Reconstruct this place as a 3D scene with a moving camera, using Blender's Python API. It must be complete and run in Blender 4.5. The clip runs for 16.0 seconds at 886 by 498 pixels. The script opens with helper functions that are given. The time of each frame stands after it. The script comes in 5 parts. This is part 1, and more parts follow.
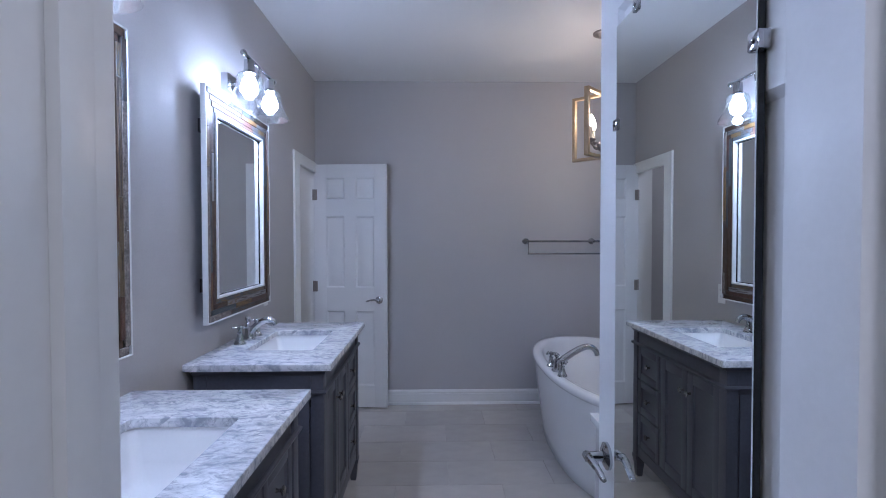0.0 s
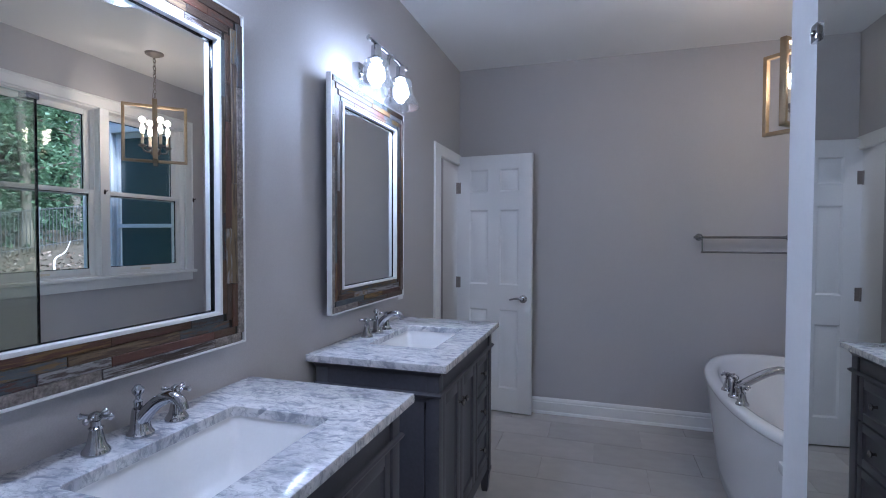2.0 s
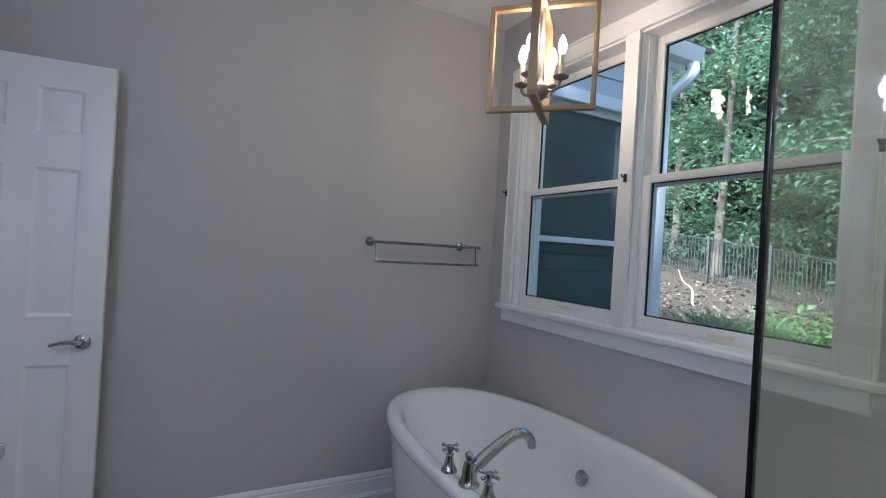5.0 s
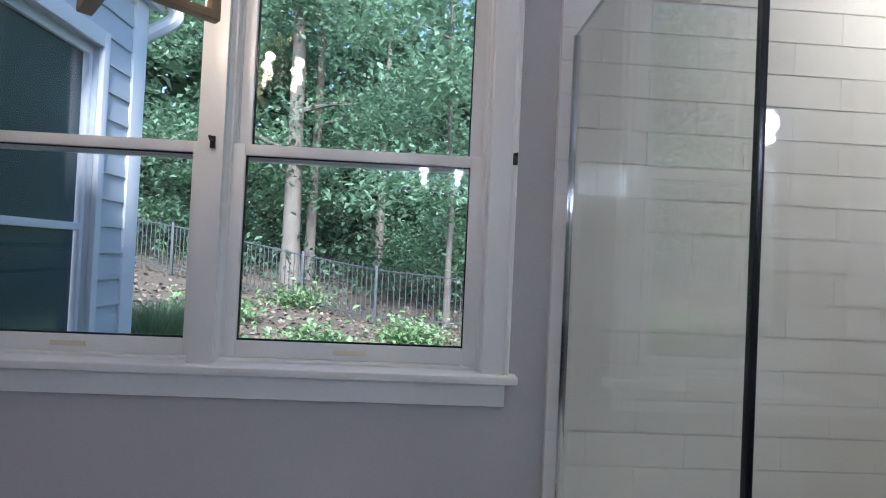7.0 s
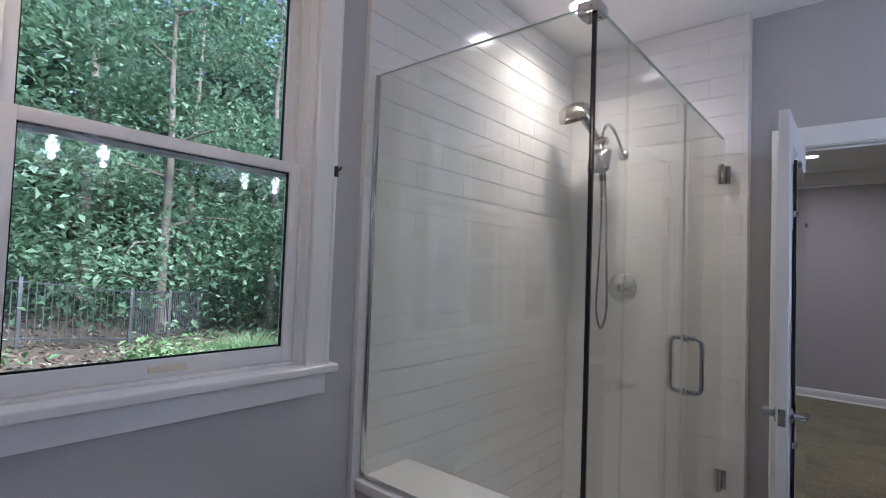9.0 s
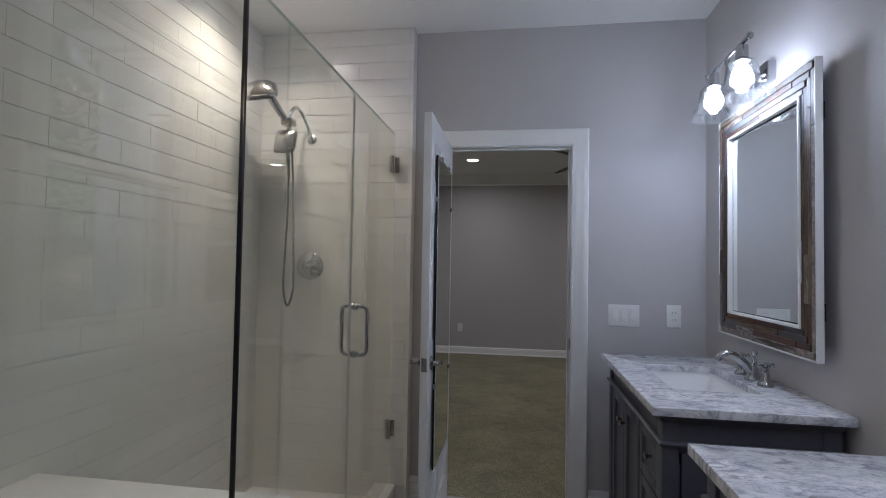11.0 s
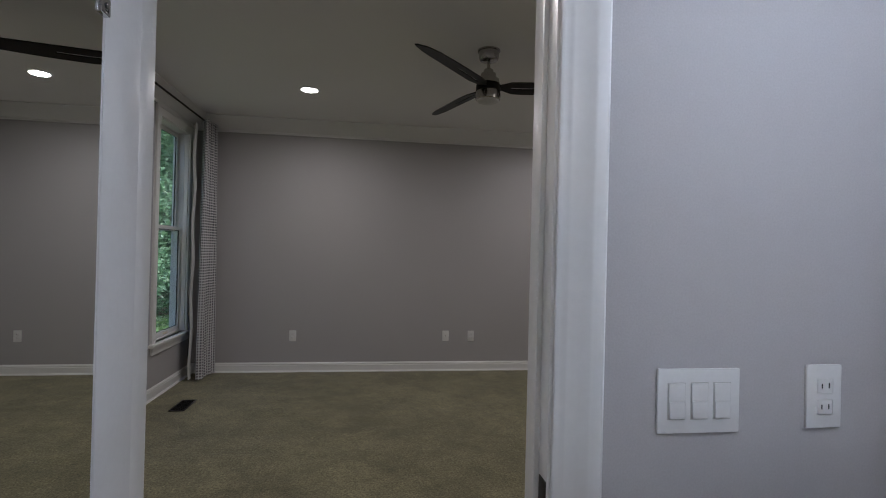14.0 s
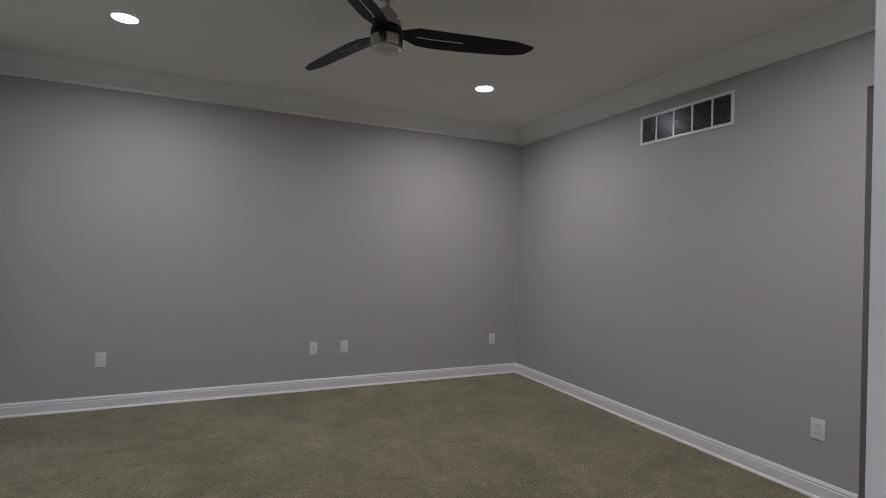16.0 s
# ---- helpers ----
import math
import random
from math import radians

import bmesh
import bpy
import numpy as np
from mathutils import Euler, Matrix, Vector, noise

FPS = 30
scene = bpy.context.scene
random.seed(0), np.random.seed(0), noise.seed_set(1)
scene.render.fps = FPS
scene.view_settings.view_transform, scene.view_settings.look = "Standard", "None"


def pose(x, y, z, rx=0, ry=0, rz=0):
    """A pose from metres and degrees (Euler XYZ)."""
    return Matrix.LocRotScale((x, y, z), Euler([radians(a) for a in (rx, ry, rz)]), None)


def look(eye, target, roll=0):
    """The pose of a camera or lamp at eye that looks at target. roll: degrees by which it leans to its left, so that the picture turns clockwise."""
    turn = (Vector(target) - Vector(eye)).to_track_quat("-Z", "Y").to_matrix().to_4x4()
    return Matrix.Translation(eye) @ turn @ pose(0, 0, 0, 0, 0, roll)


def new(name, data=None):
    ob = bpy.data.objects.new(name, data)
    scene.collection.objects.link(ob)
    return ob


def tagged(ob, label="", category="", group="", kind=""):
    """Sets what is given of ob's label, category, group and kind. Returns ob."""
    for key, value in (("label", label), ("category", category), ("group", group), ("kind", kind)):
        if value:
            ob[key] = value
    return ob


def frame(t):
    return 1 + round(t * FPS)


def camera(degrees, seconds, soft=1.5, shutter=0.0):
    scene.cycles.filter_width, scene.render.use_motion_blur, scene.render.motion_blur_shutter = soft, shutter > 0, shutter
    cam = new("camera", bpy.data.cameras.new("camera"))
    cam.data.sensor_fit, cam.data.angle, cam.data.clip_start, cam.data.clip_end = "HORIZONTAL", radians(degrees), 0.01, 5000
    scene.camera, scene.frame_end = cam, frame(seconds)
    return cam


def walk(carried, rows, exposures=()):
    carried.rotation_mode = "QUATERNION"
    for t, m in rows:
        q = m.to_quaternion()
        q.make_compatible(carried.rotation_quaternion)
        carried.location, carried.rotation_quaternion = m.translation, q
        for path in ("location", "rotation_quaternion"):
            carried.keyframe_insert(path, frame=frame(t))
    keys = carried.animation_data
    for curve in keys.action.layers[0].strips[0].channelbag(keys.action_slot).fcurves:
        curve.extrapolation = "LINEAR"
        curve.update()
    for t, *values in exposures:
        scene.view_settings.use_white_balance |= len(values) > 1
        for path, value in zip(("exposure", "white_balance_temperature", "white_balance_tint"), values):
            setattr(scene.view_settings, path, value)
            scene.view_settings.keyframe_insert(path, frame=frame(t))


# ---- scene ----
cam = camera(83.5, 16.0, 1.0)
PATH = [
    (0, (0.967, -0.431, 1.423), (1.008, 1.568, 1.377), -0.1),
    (0.5, (1.049, -0.369, 1.436), (0.747, 1.608, 1.391), -0.2),
    (1, (1.096, -0.338, 1.433), (0.56, 1.589, 1.393), -0.2),
    (1.5, (1.12, -0.274, 1.411), (0.527, 1.636, 1.366), -0.1),
    (2, (1.086, -0.162, 1.39), (0.482, 1.745, 1.339), 0.2),
    (2.5, (1.002, 0.034, 1.408), (0.434, 1.951, 1.35), 0.5),
    (3, (0.944, 0.211, 1.408), (0.552, 2.171, 1.346), 0.9),
    (3.2, (0.931, 0.314, 1.408), (0.655, 2.294, 1.344), 1.2),
    (5.3, (0.856, 1.355, 1.363), (2.009, 2.988, 1.388), 3.4),
    (5.5, (0.876, 1.448, 1.365), (2.182, 2.963, 1.394), 3.5),
    (6, (0.937, 1.678, 1.377), (2.626, 2.748, 1.419), 3.6),
    (6.5, (0.986, 1.913, 1.429), (2.935, 2.359, 1.434), 2.6),
    (7, (1.061, 2.139, 1.419), (3.059, 2.041, 1.451), 2.7),
    (7.5, (1.096, 2.376, 1.425), (3.008, 1.79, 1.452), 2.8),
    (8, (1.103, 2.601, 1.426), (2.826, 1.587, 1.482), 2.6),
    (8.5, (1.152, 2.78, 1.408), (2.672, 1.482, 1.479), 2.3),
    (9, (1.17, 2.901, 1.406), (2.459, 1.375, 1.485), 2.1),
    (9.5, (1.113, 3.024, 1.399), (2.025, 1.246, 1.485), 1.7),
    (10, (1.056, 3.071, 1.391), (1.633, 1.158, 1.474), 1.5),
    (10.2, (1.028, 3.071, 1.372), (1.516, 1.134, 1.46), 1.4),
    (12.3, (0.976, 2.091, 1.346), (1.031, 0.092, 1.365), 1.4),
    (12.5, (0.988, 1.95, 1.335), (0.966, -0.05, 1.369), 1.6),
    (13, (0.95, 1.56, 1.356), (0.802, -0.434, 1.367), 1.4),
    (13.5, (0.968, 1.185, 1.338), (0.724, -0.8, 1.361), 1.4),
    (14, (1.011, 0.852, 1.358), (0.732, -1.129, 1.367), 1.4),
    (14.5, (1.006, 0.533, 1.361), (0.685, -1.441, 1.368), 1.3),
    (15, (1.009, 0.296, 1.365), (0.621, -1.666, 1.368), 1.4),
    (15.5, (1.051, 0.143, 1.334), (0.490, -1.777, 1.352), 1.5),
    (16, (1.048, 0.032, 1.337), (0.212, -1.786, 1.351), 1.6),
]
walk(cam, [(t, look(eye, target, roll)) for t, eye, target, roll in PATH],
     [(0, 1.58, 5150, 22), (1.5, 1.42, 5200, 20), (3, 1.42, 5500, 19), (5.5, 1.55, 5650, 14), (7, 1.42, 5600, 19), (8, 1.28, 5600, 23), (9, 1.3, 5600, 23),
      (10, 1.12, 5850, 20), (12.5, 0.95, 5950, 17), (13.5, 1.05, 6050, 18), (14, 1.22, 6150, 17), (15, 1.45, 6150, 16), (16, 1.8, 5850, 18)])

# ---- world and light ----
world = bpy.data.worlds.new("sky")
scene.world = world
world.use_nodes = True
_n, _l = world.node_tree.nodes, world.node_tree.links
_sky = _n.new("ShaderNodeTexSky")
_sky.sky_type, _sky.sun_disc = "NISHITA", False
_sky.sun_elevation, _sky.sun_rotation = radians(40), radians(261)
_n["Background"].inputs["Strength"].default_value = 0.15
_l.new(_sky.outputs[0], _n["Background"].inputs["Color"])


def lamp(name, kind, m, power, colour, size=0.05, **more):
    data = bpy.data.lights.new(name, kind)
    data.energy, data.color = power, colour
    if kind in ("POINT", "SPOT"):
        data.shadow_soft_size = size
    if kind == "SUN":
        data.angle = size
    if kind == "AREA":
        data.shape, data.size, data.spread = "DISK", size, more["spread"]
    if kind == "SPOT":
        data.spot_size, data.spot_blend = more["cone"], 0.6
    ob = new(name, data)
    ob.matrix_world = m
    return ob


lamp("sun", "SUN", look((-32, -5, 27), (0, 0, 0)), 5.0, (1, 0.96, 0.9), radians(14))
COOL, WARM, CAN, SHOWER = (0.74, 0.86, 1.0), (1.0, 0.78, 0.52), (1.0, 0.95, 0.88), (1.0, 0.88, 0.69)
VANITY_W, CHAND_W, SHOWER_W, BED_W = 1.3, 0.65, 2.8, 3.85


# ---- helpers for meshes ----
def finish(me, angle=35):
    me.shade_smooth()
    me.set_sharp_from_angle(angle=radians(angle))


def part(name, bm, material, parent=None, label="", angle=35):
    """Links a bmesh as one mesh object, under a thing if one is given."""
    bmesh.ops.recalc_face_normals(bm, faces=bm.faces)
    me = bpy.data.meshes.new(name)
    bm.to_mesh(me)
    bm.free()
    me.materials.append(material)
    finish(me, angle)
    ob = new(name, me)
    if parent is not None:
        ob.parent = parent
    if label:
        ob["label"] = label
    return ob


def thing(name, m, label, category, group="", kind=""):
    ob = new(name)
    ob.empty_display_size = 0.1
    ob.matrix_world = m
    return tagged(ob, label, category, group, kind)


def add(bm, other, m=None):
    me = bpy.data.meshes.new("tmp")
    other.to_mesh(me)
    other.free()
    if m is not None:
        me.transform(m)
    bm.from_mesh(me)
    bpy.data.meshes.remove(me)
    return bm


def box(lo, hi, bevel=0.0, bm=None, segments=2):
    b = bmesh.new()
    bmesh.ops.create_cube(b, size=1.0)
    c = [(p + q) / 2 for p, q in zip(lo, hi)]
    s = [abs(q - p) for p, q in zip(lo, hi)]
    for v in b.verts:
        v.co = Vector((c[0] + v.co.x * s[0], c[1] + v.co.y * s[1], c[2] + v.co.z * s[2]))
    if bevel:
        bmesh.ops.bevel(b, geom=b.edges[:], offset=bevel, segments=segments, affect="EDGES", profile=0.6)
    return b if bm is None else add(bm, b)


def loft(loops, closed=True, cap0=False, cap1=False, bm=None):
    """Faces between loops of the same length."""
    b = bmesh.new() if bm is None else bm
    rows = [[b.verts.new(p) for p in lp] for lp in loops]
    n = len(rows[0])
    for r0, r1 in zip(rows, rows[1:]):
        for i in range(n if closed else n - 1):
            j = (i + 1) % n
            b.faces.new((r0[i], r0[j], r1[j], r1[i]))
    if cap0:
        b.faces.new(rows[0][::-1])
    if cap1:
        b.faces.new(rows[-1])
    return b


def lathe(profile, seg=24, bm=None, m=None):
    """Turns (radius, height) pairs about z, closed at both ends."""
    loops = [[(max(r, 1e-4) * math.cos(2 * math.pi * i / seg), max(r, 1e-4) * math.sin(2 * math.pi * i / seg), z) for i in range(seg)] for r, z in profile]
    b = loft(loops, True, True, True)
    if m is not None:
        bmesh.ops.transform(b, matrix=m, verts=b.verts)
    return b if bm is None else add(bm, b)


def tube(pts, radii, seg=10, bm=None, closed=False):
    """A round bar along points; radii: one number or one for each point."""
    pts = [Vector(p) for p in pts]
    if not isinstance(radii, (list, tuple)):
        radii = [radii] * len(pts)
    loops, up = [], None
    for i, p in enumerate(pts):
        a = pts[(i - 1) % len(pts)] if (closed or i) else p
        c = pts[(i + 1) % len(pts)] if (closed or i < len(pts) - 1) else p
        d = (c - a).normalized()
        if up is None:
            up = d.orthogonal().normalized()
        up = (up - d * up.dot(d)).normalized()
        side = d.cross(up)
        loops.append([p + radii[i] * (math.cos(2 * math.pi * k / seg) * up + math.sin(2 * math.pi * k / seg) * side) for k in range(seg)])
    if closed:
        b = loft(loops + [loops[0]], True)
        bmesh.ops.remove_doubles(b, verts=b.verts, dist=1e-5)
    else:
        b = loft(loops, True, True, True)
    return b if bm is None else add(bm, b)


def curve_points(ctrl, n=6):
    """A smooth line (Catmull-Rom) through control points."""
    c = [Vector(p) for p in ctrl]
    c = [2 * c[0] - c[1]] + c + [2 * c[-1] - c[-2]]
    out = []
    for i in range(1, len(c) - 2):
        for k in range(n):
            t = k / n
            a, b, d, e = c[i - 1], c[i], c[i + 1], c[i + 2]
            out.append(0.5 * (2 * b + (d - a) * t + (2 * a - 5 * b + 4 * d - e) * t * t + (3 * b - a - 3 * d + e) * t ** 3))
    return out + [c[-2]]


def sweep(pts, profile, normal, bm=None):
    """A moulding: profile (sideways, along normal) swept along a mitred line."""
    pts, nn = [Vector(p) for p in pts], Vector(normal)
    sides = [((b - a).normalized().cross(nn)).normalized() for a, b in zip(pts, pts[1:])]
    loops = []
    for i, p in enumerate(pts):
        s = sides[0] if i == 0 else sides[-1] if i == len(pts) - 1 else (sides[i - 1] + sides[i]) / (1 + sides[i - 1].dot(sides[i]))
        loops.append([p + a * s + b * nn for a, b in profile])
    b = loft(loops, True, True, True)
    return b if bm is None else add(bm, b)


def rounded(x0, x1, y0, y1, r, z, n=5):
    """A rectangle with round corners, counter-clockwise."""
    out = []
    for cx, cy, a0 in ((x1 - r, y1 - r, 0), (x0 + r, y1 - r, 90), (x0 + r, y0 + r, 180), (x1 - r, y0 + r, 270)):
        for k in range(n + 1):
            a = radians(a0 + 90 * k / n)
            out.append((cx + r * math.cos(a), cy + r * math.sin(a), z))
    return out


def wall_with_openings(axis, lo, hi, z0, z1, a0, a1, openings):
    """A wall between lo and hi along one axis ('x' or 'y'), thick from a0 to a1; openings: (start, end, sill, head)."""
    b = bmesh.new()

    def put(p, q, u, v):
        if q - p > 1e-4 and v - u > 1e-4:
            box((p, a0, u), (q, a1, v), 0, b) if axis == "x" else box((a0, p, u), (a1, q, v), 0, b)
    at = lo
    for p, q, u, v in sorted(openings):
        put(at, p, z0, z1)
        put(p, q, z0, u)
        put(p, q, v, z1)
        at = q
    put(at, hi, z0, z1)
    return b


# ---- materials ----
def material(name, colour, rough=0.5, metal=0.0, vary=0.06, scale=6.0, fine=120.0, bump=0.0, fine_vary=0.03, spec=0.5, rough_vary=0.0):
    """A plain surface with variation at two scales and a fine relief."""
    m = bpy.data.materials.new(name)
    m.use_nodes = True
    n, l = m.node_tree.nodes, m.node_tree.links
    p = n["Principled BSDF"]
    p.inputs["Roughness"].default_value, p.inputs["Metallic"].default_value = rough, metal
    p.inputs["Specular IOR Level"].default_value = spec
    tc = n.new("ShaderNodeTexCoord")
    big, small = n.new("ShaderNodeTexNoise"), n.new("ShaderNodeTexNoise")
    for node, s in ((big, scale), (small, fine)):
        node.inputs["Scale"].default_value, node.inputs["Detail"].default_value = s, 4
        l.new(tc.outputs["Object"], node.inputs["Vector"])
    mix = n.new("ShaderNodeMix")
    mix.data_type = "RGBA"
    lo = [c * (1 - vary) for c in colour] + [1]
    hi = [min(1, c * (1 + vary)) for c in colour] + [1]
    mix.inputs[6].default_value, mix.inputs[7].default_value = lo, hi
    l.new(big.outputs[0], mix.inputs[0])
    mul = n.new("ShaderNodeMix")
    mul.data_type, mul.blend_type = "RGBA", "OVERLAY"
    mul.inputs[0].default_value = fine_vary * 4
    l.new(mix.outputs[2], mul.inputs[6])
    l.new(small.outputs[0], mul.inputs[7])
    l.new(mul.outputs[2], p.inputs["Base Color"])
    if rough_vary:
        r = n.new("ShaderNodeMapRange")
        r.inputs[3].default_value, r.inputs[4].default_value = max(0.02, rough - rough_vary), rough + rough_vary
        l.new(big.outputs[0], r.inputs[0])
        l.new(r.outputs[0], p.inputs["Roughness"])
    if bump:
        bp = n.new("ShaderNodeBump")
        bp.inputs["Strength"].default_value, bp.inputs["Distance"].default_value = bump, 0.002
        l.new(small.outputs[0], bp.inputs["Height"])
        l.new(bp.outputs[0], p.inputs["Normal"])
    return m


def emitter(name, colour, strength):
    m = bpy.data.materials.new(name)
    m.use_nodes = True
    p = m.node_tree.nodes["Principled BSDF"]
    p.inputs["Base Color"].default_value = (0.9, 0.9, 0.9, 1)
    p.inputs["Emission Color"].default_value = (*colour, 1)
    p.inputs["Emission Strength"].default_value = strength
    return m


def glass(name, tint, gloss=0.01, ior=1.5):
    """Thin clear glass: tinted passage and a Fresnel gloss."""
    m = bpy.data.materials.new(name)
    m.use_nodes = True
    n, l = m.node_tree.nodes, m.node_tree.links
    n.remove(n["Principled BSDF"])
    clear, shine, mix, lw = n.new("ShaderNodeBsdfTransparent"), n.new("ShaderNodeBsdfGlossy"), n.new("ShaderNodeMixShader"), n.new("ShaderNodeLayerWeight")
    clear.inputs[0].default_value = (*tint, 1)
    shine.inputs["Roughness"].default_value = gloss
    lw.inputs[0].default_value = 0.5
    pw, fr = n.new("ShaderNodeMath"), n.new("ShaderNodeMapRange")
    pw.operation = "POWER"
    pw.inputs[1].default_value = 5
    fr.inputs[3].default_value, fr.inputs[4].default_value = ((ior - 1) / (ior + 1)) ** 2, 0.9
    l.new(lw.outputs["Facing"], pw.inputs[0])
    l.new(pw.outputs[0], fr.inputs[0])
    l.new(fr.outputs[0], mix.inputs[0])
    l.new(clear.outputs[0], mix.inputs[1])
    l.new(shine.outputs[0], mix.inputs[2])
    l.new(mix.outputs[0], n["Material Output"].inputs[0])
    return m


def marble():
    """White marble: slanting blue-grey streaks, soft clouds and a few thin veins."""
    m = material("marble", (0.78, 0.78, 0.79), 0.13, vary=0.04, scale=5)
    n, l = m.node_tree.nodes, m.node_tree.links
    p = n["Principled BSDF"]
    out = p.inputs["Base Color"].links[0].from_socket
    tc, mp = n.new("ShaderNodeTexCoord"), n.new("ShaderNodeMapping")
    mp.inputs["Rotation"].default_value = (0, 0, radians(-38))
    mp.inputs["Scale"].default_value = (1.0, 1.9, 1.0)
    l.new(tc.outputs["Object"], mp.inputs[0])

    def layer(scale, detail, rough, dist, lo, hi, amount, dark, out, contour=False):
        t, r, mx = n.new("ShaderNodeTexNoise"), n.new("ShaderNodeMapRange"), n.new("ShaderNodeMix")
        t.inputs["Scale"].default_value, t.inputs["Detail"].default_value = scale, detail
        t.inputs["Roughness"].default_value, t.inputs["Distortion"].default_value = rough, dist
        l.new(mp.outputs[0], t.inputs["Vector"])
        src = t.outputs[0]
        if contour:
            d, ab = n.new("ShaderNodeMath"), n.new("ShaderNodeMath")
            d.operation, ab.operation = "SUBTRACT", "ABSOLUTE"
            d.inputs[1].default_value = 0.5
            l.new(src, d.inputs[0])
            l.new(d.outputs[0], ab.inputs[0])
            src = ab.outputs[0]
        r.inputs[1].default_value, r.inputs[2].default_value = lo, hi
        r.inputs[3].default_value, r.inputs[4].default_value = (amount, 0.0) if contour else (0.0, amount)
        l.new(src, r.inputs[0])
        mx.data_type = "RGBA"
        mx.inputs[7].default_value = (*dark, 1)
        l.new(r.outputs[0], mx.inputs[0])
        l.new(out, mx.inputs[6])
        return mx.outputs[2]
    out = layer(7.0, 6, 0.6, 0.8, 0.36, 0.62, 0.75, (0.47, 0.49, 0.55), out)
    out = layer(17.0, 8, 0.65, 1.2, 0.50, 0.62, 0.9, (0.31, 0.33, 0.385), out)
    out = layer(30.0, 6, 0.6, 0.8, 0.52, 0.64, 0.45, (0.34, 0.36, 0.41), out)
    out = layer(10.0, 7, 0.6, 1.4, 0.0, 0.024, 0.5, (0.28, 0.30, 0.34), out, True)
    l.new(out, p.inputs["Base Color"])
    return m


def old_wood(stops):
    """Reclaimed boards: a colour per board, worn through to a second one, with cracks and flecks of paint."""
    m = bpy.data.materials.new("reclaimed_wood")
    m.use_nodes = True
    n, l = m.node_tree.nodes, m.node_tree.links
    p = n["Principled BSDF"]
    p.inputs["Roughness"].default_value = 0.5
    info, frac, mul = n.new("ShaderNodeObjectInfo"), n.new("ShaderNodeMath"), n.new("ShaderNodeMath")
    mul.operation, frac.operation = "MULTIPLY", "FRACT"
    mul.inputs[1].default_value = 7.31
    l.new(info.outputs["Random"], mul.inputs[0])
    l.new(mul.outputs[0], frac.inputs[0])
    ramps = []
    for src in (info.outputs["Random"], frac.outputs[0]):
        ramp = n.new("ShaderNodeValToRGB")
        ramp.color_ramp.interpolation = "CONSTANT"
        e = ramp.color_ramp.elements
        while len(e) < len(stops):
            e.new(0.5)
        for i, c in enumerate(stops):
            e[i].position, e[i].color = i / len(stops), (*c, 1)
        l.new(src, ramp.inputs[0])
        ramps.append(ramp.outputs[0])
    tc, addv = n.new("ShaderNodeTexCoord"), n.new("ShaderNodeVectorMath")
    addv.operation = "ADD"
    l.new(tc.outputs["Generated"], addv.inputs[0])
    comb = n.new("ShaderNodeCombineXYZ")
    m9 = n.new("ShaderNodeMath")
    m9.operation = "MULTIPLY"
    m9.inputs[1].default_value = 41.0
    l.new(info.outputs["Random"], m9.inputs[0])
    l.new(m9.outputs[0], comb.inputs[0])
    l.new(comb.outputs[0], addv.inputs[1])

    def noise_range(scale, detail, lo, hi, amount):
        t, r = n.new("ShaderNodeTexNoise"), n.new("ShaderNodeMapRange")
        t.inputs["Scale"].default_value, t.inputs["Detail"].default_value, t.inputs["Roughness"].default_value = scale, detail, 0.65
        l.new(addv.outputs[0], t.inputs["Vector"])
        r.inputs[1].default_value, r.inputs[2].default_value, r.inputs[4].default_value = lo, hi, amount
        l.new(t.outputs[0], r.inputs[0])
        return t.outputs[0], r.outputs[0]

    def blend(fac, x, y):
        mx = n.new("ShaderNodeMix")
        mx.data_type = "RGBA"
        l.new(fac, mx.inputs[0])
        l.new(x, mx.inputs[6])
        if isinstance(y, tuple):
            mx.inputs[7].default_value = (*y, 1)
        else:
            l.new(y, mx.inputs[7])
        return mx.outputs[2]
    h, wear = noise_range(3.2, 7, 0.47, 0.57, 0.9)
    col = blend(wear, ramps[0], ramps[1])
    _, crack = noise_range(7.0, 8, 0.58, 0.68, 0.6)
    col = blend(crack, col, (0.018, 0.012, 0.009))
    _, fleck = noise_range(9.0, 8, 0.66, 0.70, 0.75)
    col = blend(fleck, col, (0.38, 0.36, 0.35))
    l.new(col, p.inputs["Base Color"])
    bp = n.new("ShaderNodeBump")
    bp.inputs["Strength"].default_value, bp.inputs["Distance"].default_value = 0.7, 0.003
    l.new(h, bp.inputs["Height"])
    l.new(bp.outputs[0], p.inputs["Normal"])
    return m


